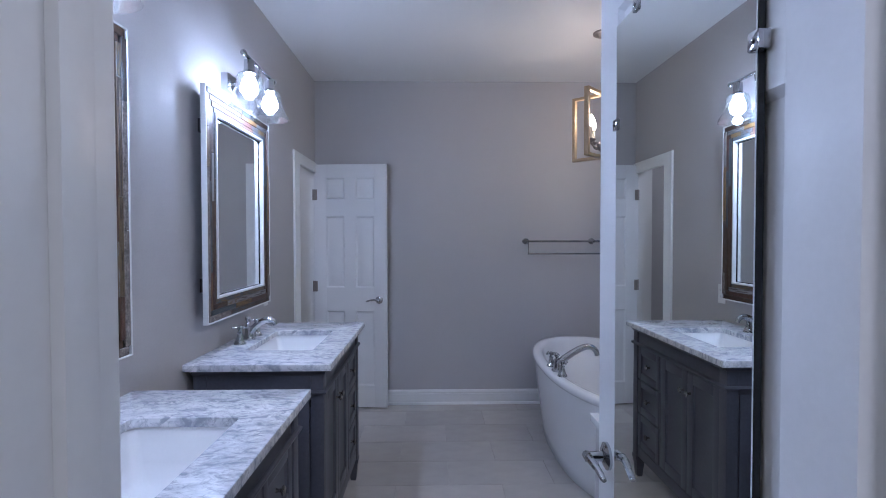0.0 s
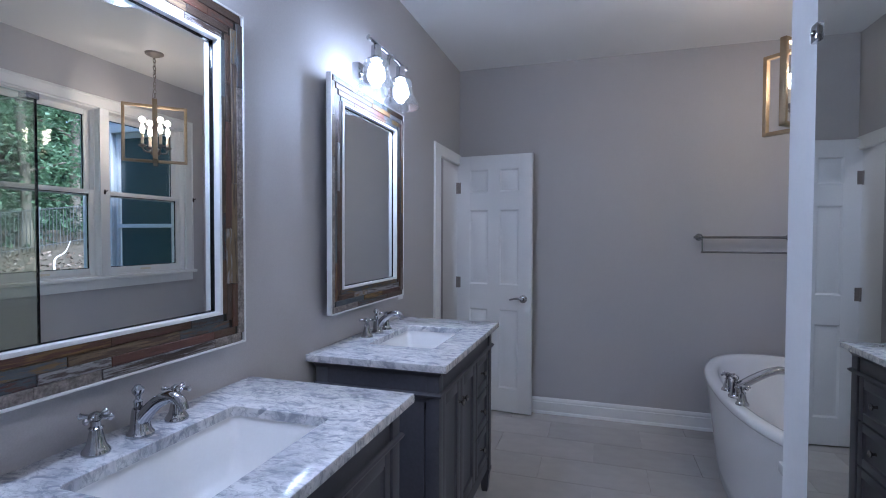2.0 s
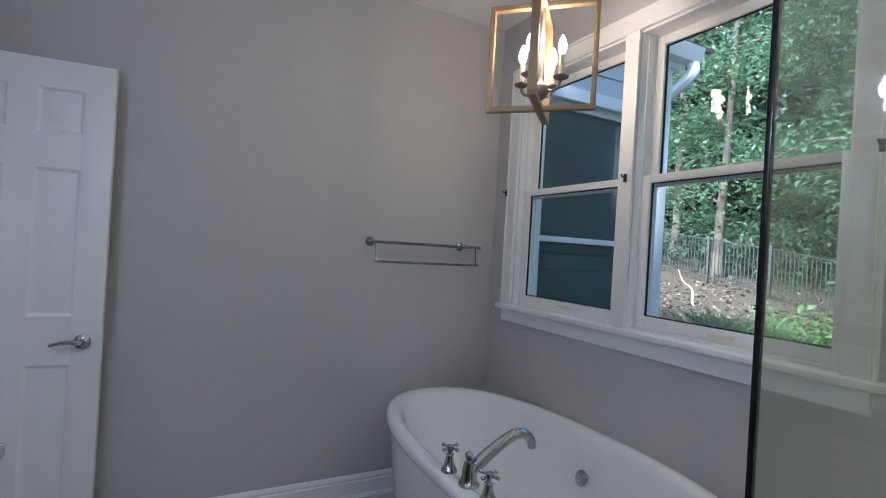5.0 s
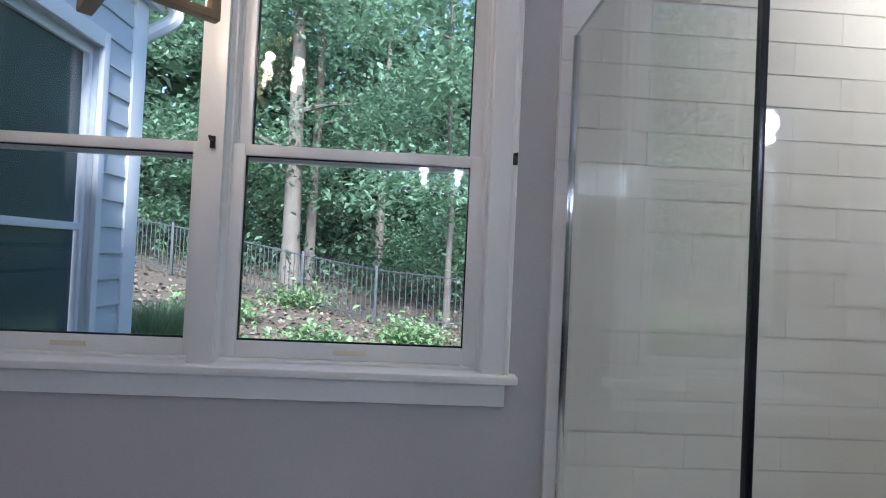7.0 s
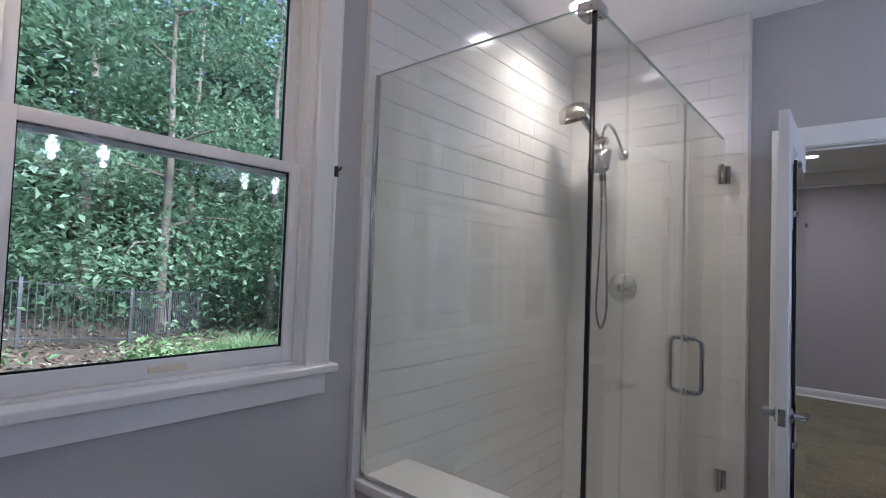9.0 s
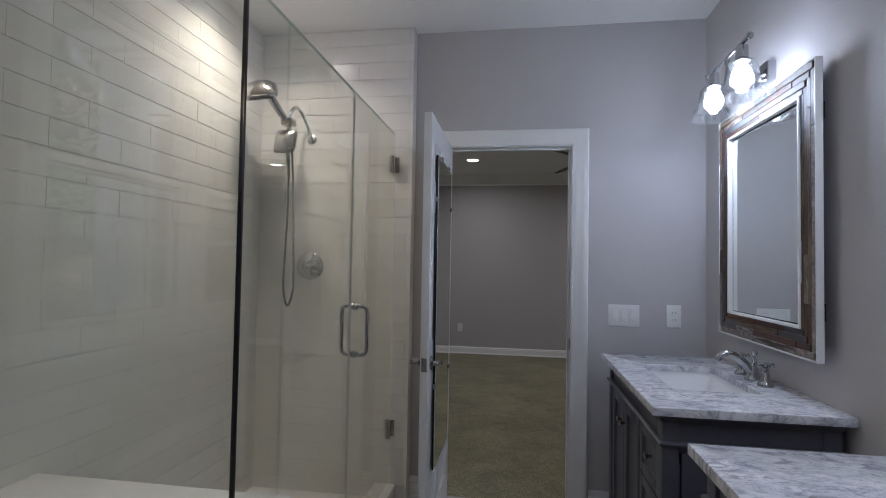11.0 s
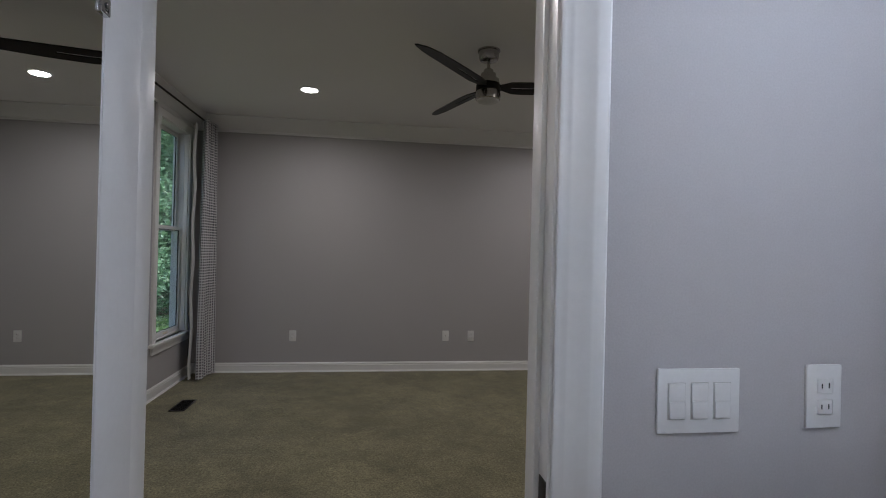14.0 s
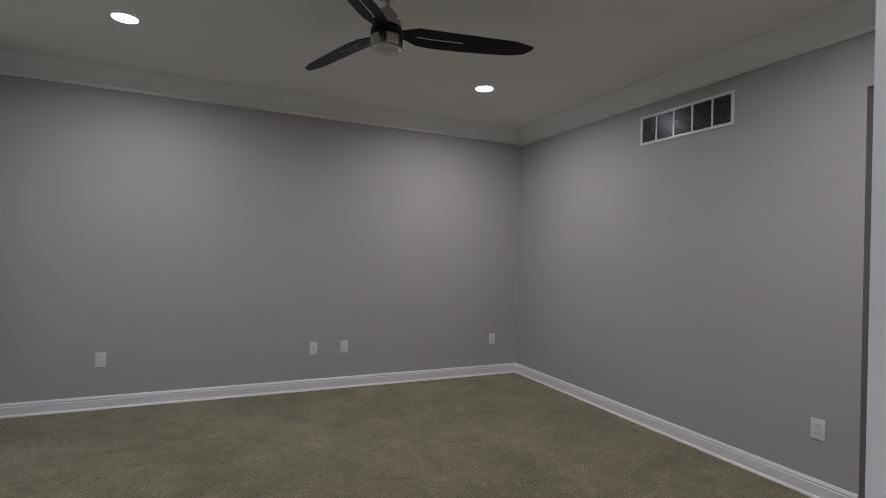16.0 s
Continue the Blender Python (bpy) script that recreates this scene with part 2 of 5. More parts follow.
def pieces(name, stops, rough, grain=(1, 14, 14), grain_amount=0.5, bump=0.3, metal=0.0, constant=True):
    """A material whose colour is drawn per object from stops."""
    m = bpy.data.materials.new(name)
    m.use_nodes = True
    n, l = m.node_tree.nodes, m.node_tree.links
    p = n["Principled BSDF"]
    p.inputs["Roughness"].default_value, p.inputs["Metallic"].default_value = rough, metal
    info, ramp = n.new("ShaderNodeObjectInfo"), n.new("ShaderNodeValToRGB")
    ramp.color_ramp.interpolation = "CONSTANT" if constant else "LINEAR"
    e = ramp.color_ramp.elements
    while len(e) < len(stops):
        e.new(0.5)
    for i, c in enumerate(stops):
        e[i].position, e[i].color = i / len(stops), (*c, 1)
    l.new(info.outputs["Random"], ramp.inputs[0])
    tc, mp, nz = n.new("ShaderNodeTexCoord"), n.new("ShaderNodeMapping"), n.new("ShaderNodeTexNoise")
    mp.inputs["Scale"].default_value = grain
    nz.inputs["Scale"].default_value, nz.inputs["Detail"].default_value = 8, 5
    l.new(tc.outputs["Object"], mp.inputs[0])
    l.new(mp.outputs[0], nz.inputs["Vector"])
    mx = n.new("ShaderNodeMix")
    mx.data_type, mx.blend_type = "RGBA", "OVERLAY"
    mx.inputs[0].default_value = grain_amount
    l.new(ramp.outputs[0], mx.inputs[6])
    l.new(nz.outputs[0], mx.inputs[7])
    l.new(mx.outputs[2], p.inputs["Base Color"])
    if bump:
        bp = n.new("ShaderNodeBump")
        bp.inputs["Strength"].default_value, bp.inputs["Distance"].default_value = bump, 0.003
        l.new(nz.outputs[0], bp.inputs["Height"])
        l.new(bp.outputs[0], p.inputs["Normal"])
    return m


def islands(name, stops, rough, translucent=0.0):
    """A material whose colour is drawn per mesh island (leaves, grass)."""
    m = bpy.data.materials.new(name)
    m.use_nodes = True
    n, l = m.node_tree.nodes, m.node_tree.links
    p = n["Principled BSDF"]
    p.inputs["Roughness"].default_value = rough
    geo, ramp = n.new("ShaderNodeNewGeometry"), n.new("ShaderNodeValToRGB")
    e = ramp.color_ramp.elements
    while len(e) < len(stops):
        e.new(0.5)
    for i, c in enumerate(stops):
        e[i].position, e[i].color = i / (len(stops) - 1), (*c, 1)
    l.new(geo.outputs["Random Per Island"], ramp.inputs[0])
    l.new(ramp.outputs[0], p.inputs["Base Color"])
    if translucent:
        tr, mix = n.new("ShaderNodeBsdfTranslucent"), n.new("ShaderNodeMixShader")
        l.new(ramp.outputs[0], tr.inputs[0])
        mix.inputs[0].default_value = translucent
        l.new(p.outputs[0], mix.inputs[1])
        l.new(tr.outputs[0], mix.inputs[2])
        l.new(mix.outputs[0], n["Material Output"].inputs[0])
    return m


PAINT = material("greige_wall_paint", (0.49, 0.475, 0.48), 0.62, vary=0.025, scale=1.3, fine=260, bump=0.10)
BED_PAINT = material("warm_grey_wall_paint", (0.43, 0.417, 0.42), 0.65, vary=0.025, scale=1.1, fine=260, bump=0.10)
CEILING = material("white_ceiling_paint", (0.85, 0.845, 0.835), 0.75, vary=0.02, scale=0.9, fine=200, bump=0.10)
TRIM = material("white_semi_gloss_paint", (0.80, 0.80, 0.79), 0.28, vary=0.02, scale=4, fine=70, bump=0.05)
DOOR = material("white_door_paint", (0.78, 0.78, 0.78), 0.36, vary=0.02, scale=3, fine=90, bump=0.06)
CABINET = material("grey_cabinet_paint", (0.076, 0.078, 0.098), 0.42, vary=0.08, scale=5, fine=90, bump=0.06, fine_vary=0.05)
MARBLE = marble()
CERAMIC = material("white_ceramic", (0.82, 0.82, 0.82), 0.08, vary=0.01, scale=3)
ACRYLIC = material("white_acrylic", (0.80, 0.80, 0.80), 0.14, vary=0.015, scale=2)
CHROME = material("chrome", (0.52, 0.53, 0.55), 0.07, 1.0, vary=0.03, scale=20)
NICKEL = material("brushed_nickel", (0.42, 0.40, 0.375), 0.22, 1.0, vary=0.05, scale=30)
DARKMETAL = material("dark_bronze", (0.05, 0.045, 0.04), 0.38, 0.8, vary=0.1, scale=30)
MIRROR = material("silvered_glass", (0.86, 0.89, 0.88), 0.005, 1.0, vary=0.0, fine_vary=0.0)
BLACK = material("black_seal", (0.008, 0.009, 0.010), 0.22, vary=0.1, scale=20)
GLASS = glass("clear_shade_glass", (0.94, 0.955, 0.96), 0.10, 2.7)
PANE = glass("window_glass", (0.965, 0.985, 0.98))
SHOWERGLASS = glass("green_tinted_shower_glass", (0.963, 0.977, 0.946), 0.01, 1.66)
PLASTIC = material("white_plastic", (0.76, 0.76, 0.75), 0.3, vary=0.01, scale=10)
TILE = pieces("white_glazed_wall_tile", [(0.75, 0.735, 0.715), (0.765, 0.75, 0.73), (0.74, 0.725, 0.705)], 0.15, (1, 1, 1), 0.04, 0.04)
GROUT = material("pale_grout", (0.72, 0.705, 0.685), 0.8, vary=0.03, scale=9, bump=0.2)
FLOORTILE = pieces("pale_stone_floor_tile", [(0.47, 0.45, 0.425), (0.50, 0.475, 0.45), (0.455, 0.435, 0.41)], 0.24, (1, 1.6, 1), 0.12, 0.05)
FLOORGROUT = material("beige_grout", (0.452, 0.433, 0.410), 0.9, vary=0.08, scale=12, bump=0.2)
OLDWOOD = old_wood([(0.075, 0.036, 0.020), (0.20, 0.115, 0.032), (0.05, 0.030, 0.019), (0.088, 0.10, 0.108), (0.105, 0.058, 0.030), (0.090, 0.034, 0.021), (0.07, 0.040, 0.022),
                    (0.055, 0.036, 0.026), (0.16, 0.11, 0.055), (0.042, 0.026, 0.017), (0.062, 0.078, 0.088), (0.27, 0.26, 0.255)])
PEELED = material("peeling_white_paint_on_wood", (0.22, 0.19, 0.17), 0.7, vary=0.9, scale=38, fine=150, bump=0.6, fine_vary=0.2)
LANTERN = material("gold_grey_lantern_metal", (0.34, 0.25, 0.15), 0.42, 0.55, vary=0.18, scale=24, fine=160, bump=0.08)
PEWTER = material("aged_grey_metal", (0.27, 0.24, 0.22), 0.42, 0.6, vary=0.1, scale=30)
CANDLE = material("ivory_candle_sleeve", (0.72, 0.66, 0.52), 0.5, vary=0.03, scale=20)
BULB_COOL = emitter("lit_cool_bulb", (0.86, 0.92, 1.0), 22)
BULB_WARM = emitter("lit_warm_bulb", (1.0, 0.83, 0.58), 9)
CANLIGHT = emitter("lit_downlight_lens", (1.0, 0.95, 0.86), 8)
def carpet():
    """Cut pile: broad trodden patches, small tufts and a soft nap."""
    m = material("olive_tan_carpet", (0.185, 0.168, 0.098), 0.95, vary=0.34, scale=1.1, fine=95, bump=1.0, fine_vary=0.42, spec=0.05)
    n, l = m.node_tree.nodes, m.node_tree.links
    p = n["Principled BSDF"]
    base = p.inputs["Base Color"].links[0].from_socket
    tc = n.new("ShaderNodeTexCoord")
    out = base
    for s, amount, dist in ((3.2, 0.5, 0.6), (14.0, 0.34, 0.4), (48.0, 0.5, 0.3), (90.0, 0.6, 0.2)):
        t, mx = n.new("ShaderNodeTexNoise"), n.new("ShaderNodeMix")
        t.inputs["Scale"].default_value, t.inputs["Detail"].default_value, t.inputs["Distortion"].default_value = s, 5, dist
        l.new(tc.outputs["Object"], t.inputs["Vector"])
        mx.data_type, mx.blend_type = "RGBA", "OVERLAY"
        mx.inputs[0].default_value = amount
        l.new(out, mx.inputs[6])
        l.new(t.outputs[0], mx.inputs[7])
        out = mx.outputs[2]
    l.new(out, p.inputs["Base Color"])
    p.inputs["Sheen Weight"].default_value = 0.25
    return m


CARPET = carpet()
SIDING = material("pale_blue_grey_siding", (0.52, 0.58, 0.62), 0.6, vary=0.05, scale=4, fine=60, bump=0.1)
EXTTRIM = material("white_exterior_trim", (0.74, 0.78, 0.80), 0.5, vary=0.04, scale=5)
BARK = material("grey_bark", (0.15, 0.137, 0.115), 0.9, vary=0.45, scale=3, fine=26, bump=0.9, fine_vary=0.12)
LEAF = islands("broad_leaves", [(0.09, 0.18, 0.10), (0.13, 0.25, 0.135), (0.19, 0.33, 0.20), (0.27, 0.42, 0.29)], 0.45, 0.5)
# darker copy of LEAF: the shade inside the woods is put into these greens
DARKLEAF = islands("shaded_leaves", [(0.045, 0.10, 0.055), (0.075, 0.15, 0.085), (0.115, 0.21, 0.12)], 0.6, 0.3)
GRASS = islands("grass_blades", [(0.10, 0.20, 0.07), (0.18, 0.31, 0.13), (0.27, 0.38, 0.20)], 0.6, 0.3)
LITTER = islands("dry_leaves", [(0.13, 0.095, 0.07), (0.22, 0.17, 0.135), (0.09, 0.065, 0.045), (0.30, 0.26, 0.22)], 0.8)
SOIL = material("woodland_soil", (0.10, 0.085, 0.062), 0.95, vary=0.4, scale=1.5, fine=40, bump=0.6, fine_vary=0.12)
FENCE = material("black_fence_metal", (0.09, 0.10, 0.105), 0.4, 0.3, vary=0.1, scale=8)
STONE = material("pale_stone", (0.62, 0.62, 0.62), 0.8, vary=0.1, scale=6, bump=0.3)
FANBLADE = material("espresso_fan_blade", (0.008, 0.007, 0.007), 0.4, vary=0.25, scale=12, fine=60, bump=0.05, spec=0.2)
FROST = material("frosted_bowl", (0.55, 0.55, 0.53), 0.3, vary=0.02)


# ---- large structure ----
CEIL = 2.74
NORTH, EAST, WEST = 3.79, 2.56, -0.025
BED_S, BED_E, BED_W_X = -4.75, 2.90, -2.107


def setting(name, bm, mat, label="", angle=35):
    return tagged(part(name, bm, mat, None, "", angle), label, "", "", "structure")


setting("wall_west", wall_with_openings("y", 0.0, NORTH, -0.05, CEIL, -0.145, WEST, [(3.125, 3.745, -0.05, 2.055)]), PAINT, "greige painted wall behind the vanities")
setting("wall_north", box((-1.42, NORTH, -0.05), (EAST, NORTH + 0.12, CEIL)), PAINT, "greige painted end wall behind the tub")
setting("wall_east", wall_with_openings("y", 0.0, NORTH + 0.12, -0.6, CEIL + 0.1, EAST, EAST + 0.15, [(1.93, 3.57, 1.06, 2.365)]), PAINT, "greige painted wall with the twin window")
setting("wall_south", wall_with_openings("x", BED_W_X - 0.12, BED_E, -0.05, CEIL, -0.12, 0.0, [(0.68, 1.429, -0.05, 2.06)]), PAINT, "painted partition between bathroom and bedroom")
setting("wall_bedroom_south", box((BED_W_X - 0.12, BED_S - 0.12, -0.05), (BED_E + 0.15, BED_S, CEIL)), BED_PAINT, "warm grey bedroom end wall")
setting("wall_bedroom_east", wall_with_openings("y", BED_S, 0.0, -0.6, CEIL, BED_E, BED_E + 0.15, [(-4.55, -3.82, 0.485, 2.50), (-3.12, -2.39, 0.485, 2.50)]), BED_PAINT, "warm grey bedroom wall with tall windows")
setting("wall_bedroom_west", wall_with_openings("y", BED_S, -0.12, -0.05, CEIL, BED_W_X - 0.12, BED_W_X, [(-1.44, -0.121, -0.05, 2.29)]), BED_PAINT, "warm grey bedroom wall with a return grille")
setting("wall_hall", box((-3.62, -1.60, -0.05), (-3.5, 0.1, CEIL)), BED_PAINT, "wall at the end of the hall")
setting("wall_hall_side", box((-3.5, -1.56, -0.05), (BED_W_X - 0.12, -1.44, CEIL)), BED_PAINT, "side wall of the hall")
setting("wall_hall_far_side", box((-3.5, -0.12, -0.05), (BED_W_X - 0.12, 0.0, CEIL)), BED_PAINT, "far side wall of the hall")
setting("wall_closet_west", box((-1.42, 2.48, -0.05), (-1.3, NORTH, CEIL)), PAINT, "wall of the toilet closet")
setting("wall_closet_south", box((-1.3, 2.48, -0.05), (-0.145, 2.6, CEIL)), PAINT, "side wall of the toilet closet")
setting("ceiling", box((-1.42, -0.06, CEIL), (EAST + 0.15, NORTH + 0.12, CEIL + 0.1)), CEILING, "white painted bathroom ceiling")
setting("ceiling_bedroom", box((-3.62, BED_S - 0.12, CEIL), (BED_E + 0.15, -0.06, CEIL + 0.1)), CEILING, "white painted bedroom ceiling")
floor_bm = box((-0.145, -0.05, -0.15), (EAST, NORTH, -0.004))
box((-1.42, 2.48, -0.15), (-0.145, NORTH, -0.004), 0, floor_bm)
floor_bath = setting("floor", floor_bm, FLOORGROUT, "pale stone tile floor")
carpet_bm = bmesh.new()
bmesh.ops.create_grid(carpet_bm, x_segments=120, y_segments=110, size=0.5)
for v in carpet_bm.verts:
    x, y = v.co.x * 6.6 - 0.32, v.co.y * 4.71 - 2.4
    v.co = Vector((x, y, 0.004 * noise.noise((x * 6, y * 6, 0.3)) + 0.003 * noise.noise((x * 21, y * 21, 1.3))))
carpet_bm.faces.ensure_lookup_table()
setting("floor_bedroom", carpet_bm, CARPET, "worn olive tan cut-pile carpet")
setting("subfloor", box((-3.62, BED_S - 0.12, -0.15), (BED_E + 0.15, -0.051, -0.02)), SOIL, "floor deck under the carpet")

BASE = [(0, 0), (0.026, 0), (0.025, 0.010), (0.020, 0.018), (0.015, 0.020), (0.015, 0.088), (0.010, 0.092), (0.010, 0.098), (0.013, 0.102), (0.010, 0.114), (0.005, 0.124), (0, 0.124)]
CASING = [(0, 0), (0, 0.012), (0.006, 0.015), (0.018, 0.015), (0.024, 0.019), (0.060, 0.020), (0.068, 0.025), (0.084, 0.025), (0.09, 0.019), (0.09, 0)]
CROWN = [(0, 0), (0.125, 0), (0.125, 0.012), (0.112, 0.02), (0.095, 0.05), (0.06, 0.095), (0.032, 0.125), (0.018, 0.135), (0.018, 0.16), (0, 0.16)]
UP, DOWN = (0, 0, 1), (0, 0, -1)
# bathroom, clockwise
setting("baseboard", sweep([(WEST, 0.0, 0), (WEST, 3.035, 0)], BASE, UP), TRIM, "white moulded baseboard")
setting("baseboard", sweep([(WEST, NORTH, 0), (EAST, NORTH, 0), (EAST, 1.73, 0)], BASE, UP), TRIM, "white moulded baseboard")
setting("baseboard", sweep([(1.598, 0, 0), (1.513, 0, 0)], BASE, UP), TRIM, "white moulded baseboard")
setting("baseboard", sweep([(0.588, 0, 0), (WEST, 0, 0)], BASE, UP), TRIM, "white moulded baseboard")
# bedroom, clockwise
LOW = [(a, b * 0.85) for a, b in BASE]
setting("baseboard", sweep([(BED_W_X, BED_S, 0), (BED_W_X, -1.44, 0)], LOW, UP), TRIM, "white moulded baseboard")
setting("baseboard", sweep([(1.526, -0.12, 0), (BED_E, -0.12, 0), (BED_E, BED_S, 0), (BED_W_X, BED_S, 0)], LOW, UP), TRIM, "white moulded baseboard")
setting("baseboard", sweep([(BED_W_X, -0.12, 0), (0.588, -0.12, 0)], LOW, UP), TRIM, "white moulded baseboard")
setting("crown_moulding", sweep([(BED_E, -0.12, CEIL), (BED_W_X, -0.12, CEIL), (BED_W_X, BED_S, CEIL), (BED_E, BED_S, CEIL), (BED_E, -0.12, CEIL)], CROWN, DOWN), TRIM, "white cove crown moulding")
# doorway between the rooms: jambs, stop, casings
J0, J1, JH = 0.695, 1.414, 2.045
jamb = box((0.68, -0.122, -0.03), (J0, 0.002, JH), 0.002)
box((J1, -0.122, -0.03), (1.429, 0.002, JH), 0.002, jamb)
box((0.68, -0.122, JH), (1.429, 0.002, 2.06), 0.002, jamb)
for lo, hi in (((J0, -0.075, 0), (J0 + 0.011, -0.038, JH - 0.011)), ((J1 - 0.011, -0.075, 0), (J1, -0.038, JH - 0.011)), ((J0, -0.075, JH - 0.011), (J1, -0.038, JH))):
    box(lo, hi, 0.002, jamb)
setting("door_jamb", jamb, TRIM, "white painted door jamb with a stop")
R = 0.006
setting("door_casing", sweep([(J0 - R, 0, 0), (J0 - R, 0, JH + R), (J1 + R, 0, JH + R), (J1 + R, 0, 0)], CASING, (0, 1, 0)), TRIM, "white moulded door casing")
setting("door_casing", sweep([(J1 + R, -0.12, 0), (J1 + R, -0.12, JH + R), (J0 - R, -0.12, JH + R), (J0 - R, -0.12, 0)], CASING, (0, -1, 0)), TRIM, "white moulded door casing")
strike = box((J0 - 0.001, -0.034, 0.89), (J0 + 0.002, 0.0, 0.95), 0.0008)
tagged(part("strike_plate", strike, DARKMETAL), "dark metal strike plate in the door jamb", "strike plate")
# doorway of the toilet closet in the west wall
K0, K1 = 3.14, 3.73
jamb = box((-0.147, 3.125, -0.03), (WEST + 0.002, K0, JH), 0.002)
box((-0.147, K1, -0.03), (WEST + 0.002, 3.745, JH), 0.002, jamb)
box((-0.147, 3.125, JH), (WEST + 0.002, 3.745, 2.055), 0.002, jamb)
setting("door_jamb", jamb, TRIM, "white painted door jamb")
setting("door_casing", sweep([(WEST, NORTH - 0.002, JH + R), (WEST, K0 - R, JH + R), (WEST, K0 - R, 0)], [(-a, b) for a, b in CASING], (1, 0, 0)), TRIM, "white moulded door casing")
# hall doorway trim
setting("door_casing", sweep([(-3.5, -0.25, 0), (-3.5, -0.25, 2.05), (-3.5, -1.2, 2.05), (-3.5, -1.2, 0)], CASING, (1, 0, 0)), TRIM, "white moulded door casing in the hall")


# ---- windows ----
def window_unit(name, xw, y0, y1, z0, z1, meet, label):
    """A double-hung window in a wall whose inner face is at xw and which the outside lies beyond in +x."""
    w = thing(name, pose(xw, (y0 + y1) / 2, z0), label, "window", kind="structure")
    h, s = z1 - z0, (y1 - y0) / 2
    m = meet - z0
    fr = bmesh.new()
    t = 0.016
    for lo, hi in (((0.002, -s, 0), (0.148, -s + t, h)), ((0.002, s - t, 0), (0.148, s, h)), ((0.002, -s + t, h - t), (0.148, s - t, h)), ((0.03, -s + t, 0), (0.148, s - t, t * 0.6))):
        box(lo, hi, 0.0015, fr)
    for side in (-1, 1):
        for d in (0.040, 0.087, 0.124):
            box((d, side * (s - t) - 0.006, 0.01), (d + 0.006, side * (s - t) + 0.006, h - t), 0, fr)
    part("window_frame", fr, TRIM, w)
    for nm, d, u, v, rails in (("lower_sash", 0.048, 0.010, m + 0.022, (0.05, 0.034)), ("upper_sash", 0.094, m - 0.022, h - t, (0.034, 0.042))):
        b = bmesh.new()
        a, st = s - t - 0.002, 0.040
        box((d, -a, u), (d + 0.034, -a + st, v), 0.003, b)
        box((d, a - st, u), (d + 0.034, a, v), 0.003, b)
        box((d + 0.001, -a + st, u), (d + 0.033, a - st, u + rails[0]), 0.003, b)
        box((d + 0.001, -a + st, v - rails[1]), (d + 0.033, a - st, v), 0.003, b)
        sash = part(nm, b, TRIM, w)
        g = part("pane", box((d + 0.014, -a + st - 0.004, u + rails[0] - 0.004), (d + 0.019, a - st + 0.004, v - rails[1] + 0.004)), PANE, sash, "clear glass pane")
        bead = bmesh.new()
        for lo, hi in (((d + 0.012, -a + st, u + rails[0]), (d + 0.022, -a + st + 0.004, v - rails[1])), ((d + 0.012, a - st - 0.004, u + rails[0]), (d + 0.022, a - st, v - rails[1])),
                       ((d + 0.012, -a + st, u + rails[0]), (d + 0.022, a - st, u + rails[0] + 0.005)), ((d + 0.012, -a + st, v - rails[1] - 0.004), (d + 0.022, a - st, v - rails[1]))):
            box(lo, hi, 0, bead)
        part("glazing_gasket", bead, BLACK, sash, "black glazing gasket")
    part("sash_lift", box((0.044, -0.05, 0.026), (0.050, 0.05, 0.042), 0.002), CANDLE, w, "small beige tag on the bottom rail")
    return w


window_unit("window_1", EAST, 1.93, 2.742, 1.075, 2.365, 1.716, "white double-hung window overlooking the woods")
window_unit("window_2", EAST, 2.783, 3.57, 1.075, 2.365, 1.716, "white double-hung window beside the house wing")
setting("window_mullion", box((EAST - 0.004, 2.742, 1.075), (EAST + 0.14, 2.783, 2.365), 0.002), TRIM, "white post between twin windows")
CASE2 = [(0, 0), (0, 0.012), (0.004, 0.016), (0.066, 0.018), (0.072, 0.024), (0.080, 0.024), (0.085, 0.018), (0.085, 0)]
setting("window_casing", sweep([(EAST, 1.937, 1.075), (EAST, 1.937, 2.36), (EAST, 3.563, 2.36), (EAST, 3.563, 1.075)], CASE2, (-1, 0, 0)), TRIM, "white moulded window casing")
setting("window_casing", box((EAST - 0.018, 2.725, 1.075), (EAST - 0.004, 2.800, 2.36), 0.003), TRIM, "white flat mullion casing")
setting("window_sill", box((EAST - 0.045, 1.828, 1.048), (EAST + 0.05, 3.668, 1.075), 0.008, segments=3), TRIM, "white projecting window sill")
setting("window_apron", box((EAST - 0.018, 1.862, 0.978), (EAST, 3.636, 1.048), 0.003), TRIM, "white flat apron under the sill")
for k, (a, b) in enumerate(((-4.55, -3.82), (-3.12, -2.39))):
    window_unit("window_%d" % (k + 3), BED_E, a, b, 0.485, 2.50, 1.515, "tall white double-hung bedroom window")
    setting("window_casing", sweep([(BED_E, a + 0.006, 0.485), (BED_E, a + 0.006, 2.494), (BED_E, b - 0.006, 2.494), (BED_E, b - 0.006, 0.485)], CASE2, (-1, 0, 0)), TRIM, "white moulded window casing")
    setting("window_sill", box((BED_E - 0.045, a - 0.11, 0.459), (BED_E + 0.05, b + 0.11, 0.485), 0.008, segments=3), TRIM, "white projecting window sill")
    setting("window_apron", box((BED_E - 0.018, a - 0.07, 0.389), (BED_E, b + 0.07, 0.459), 0.003), TRIM, "white flat apron under the sill")


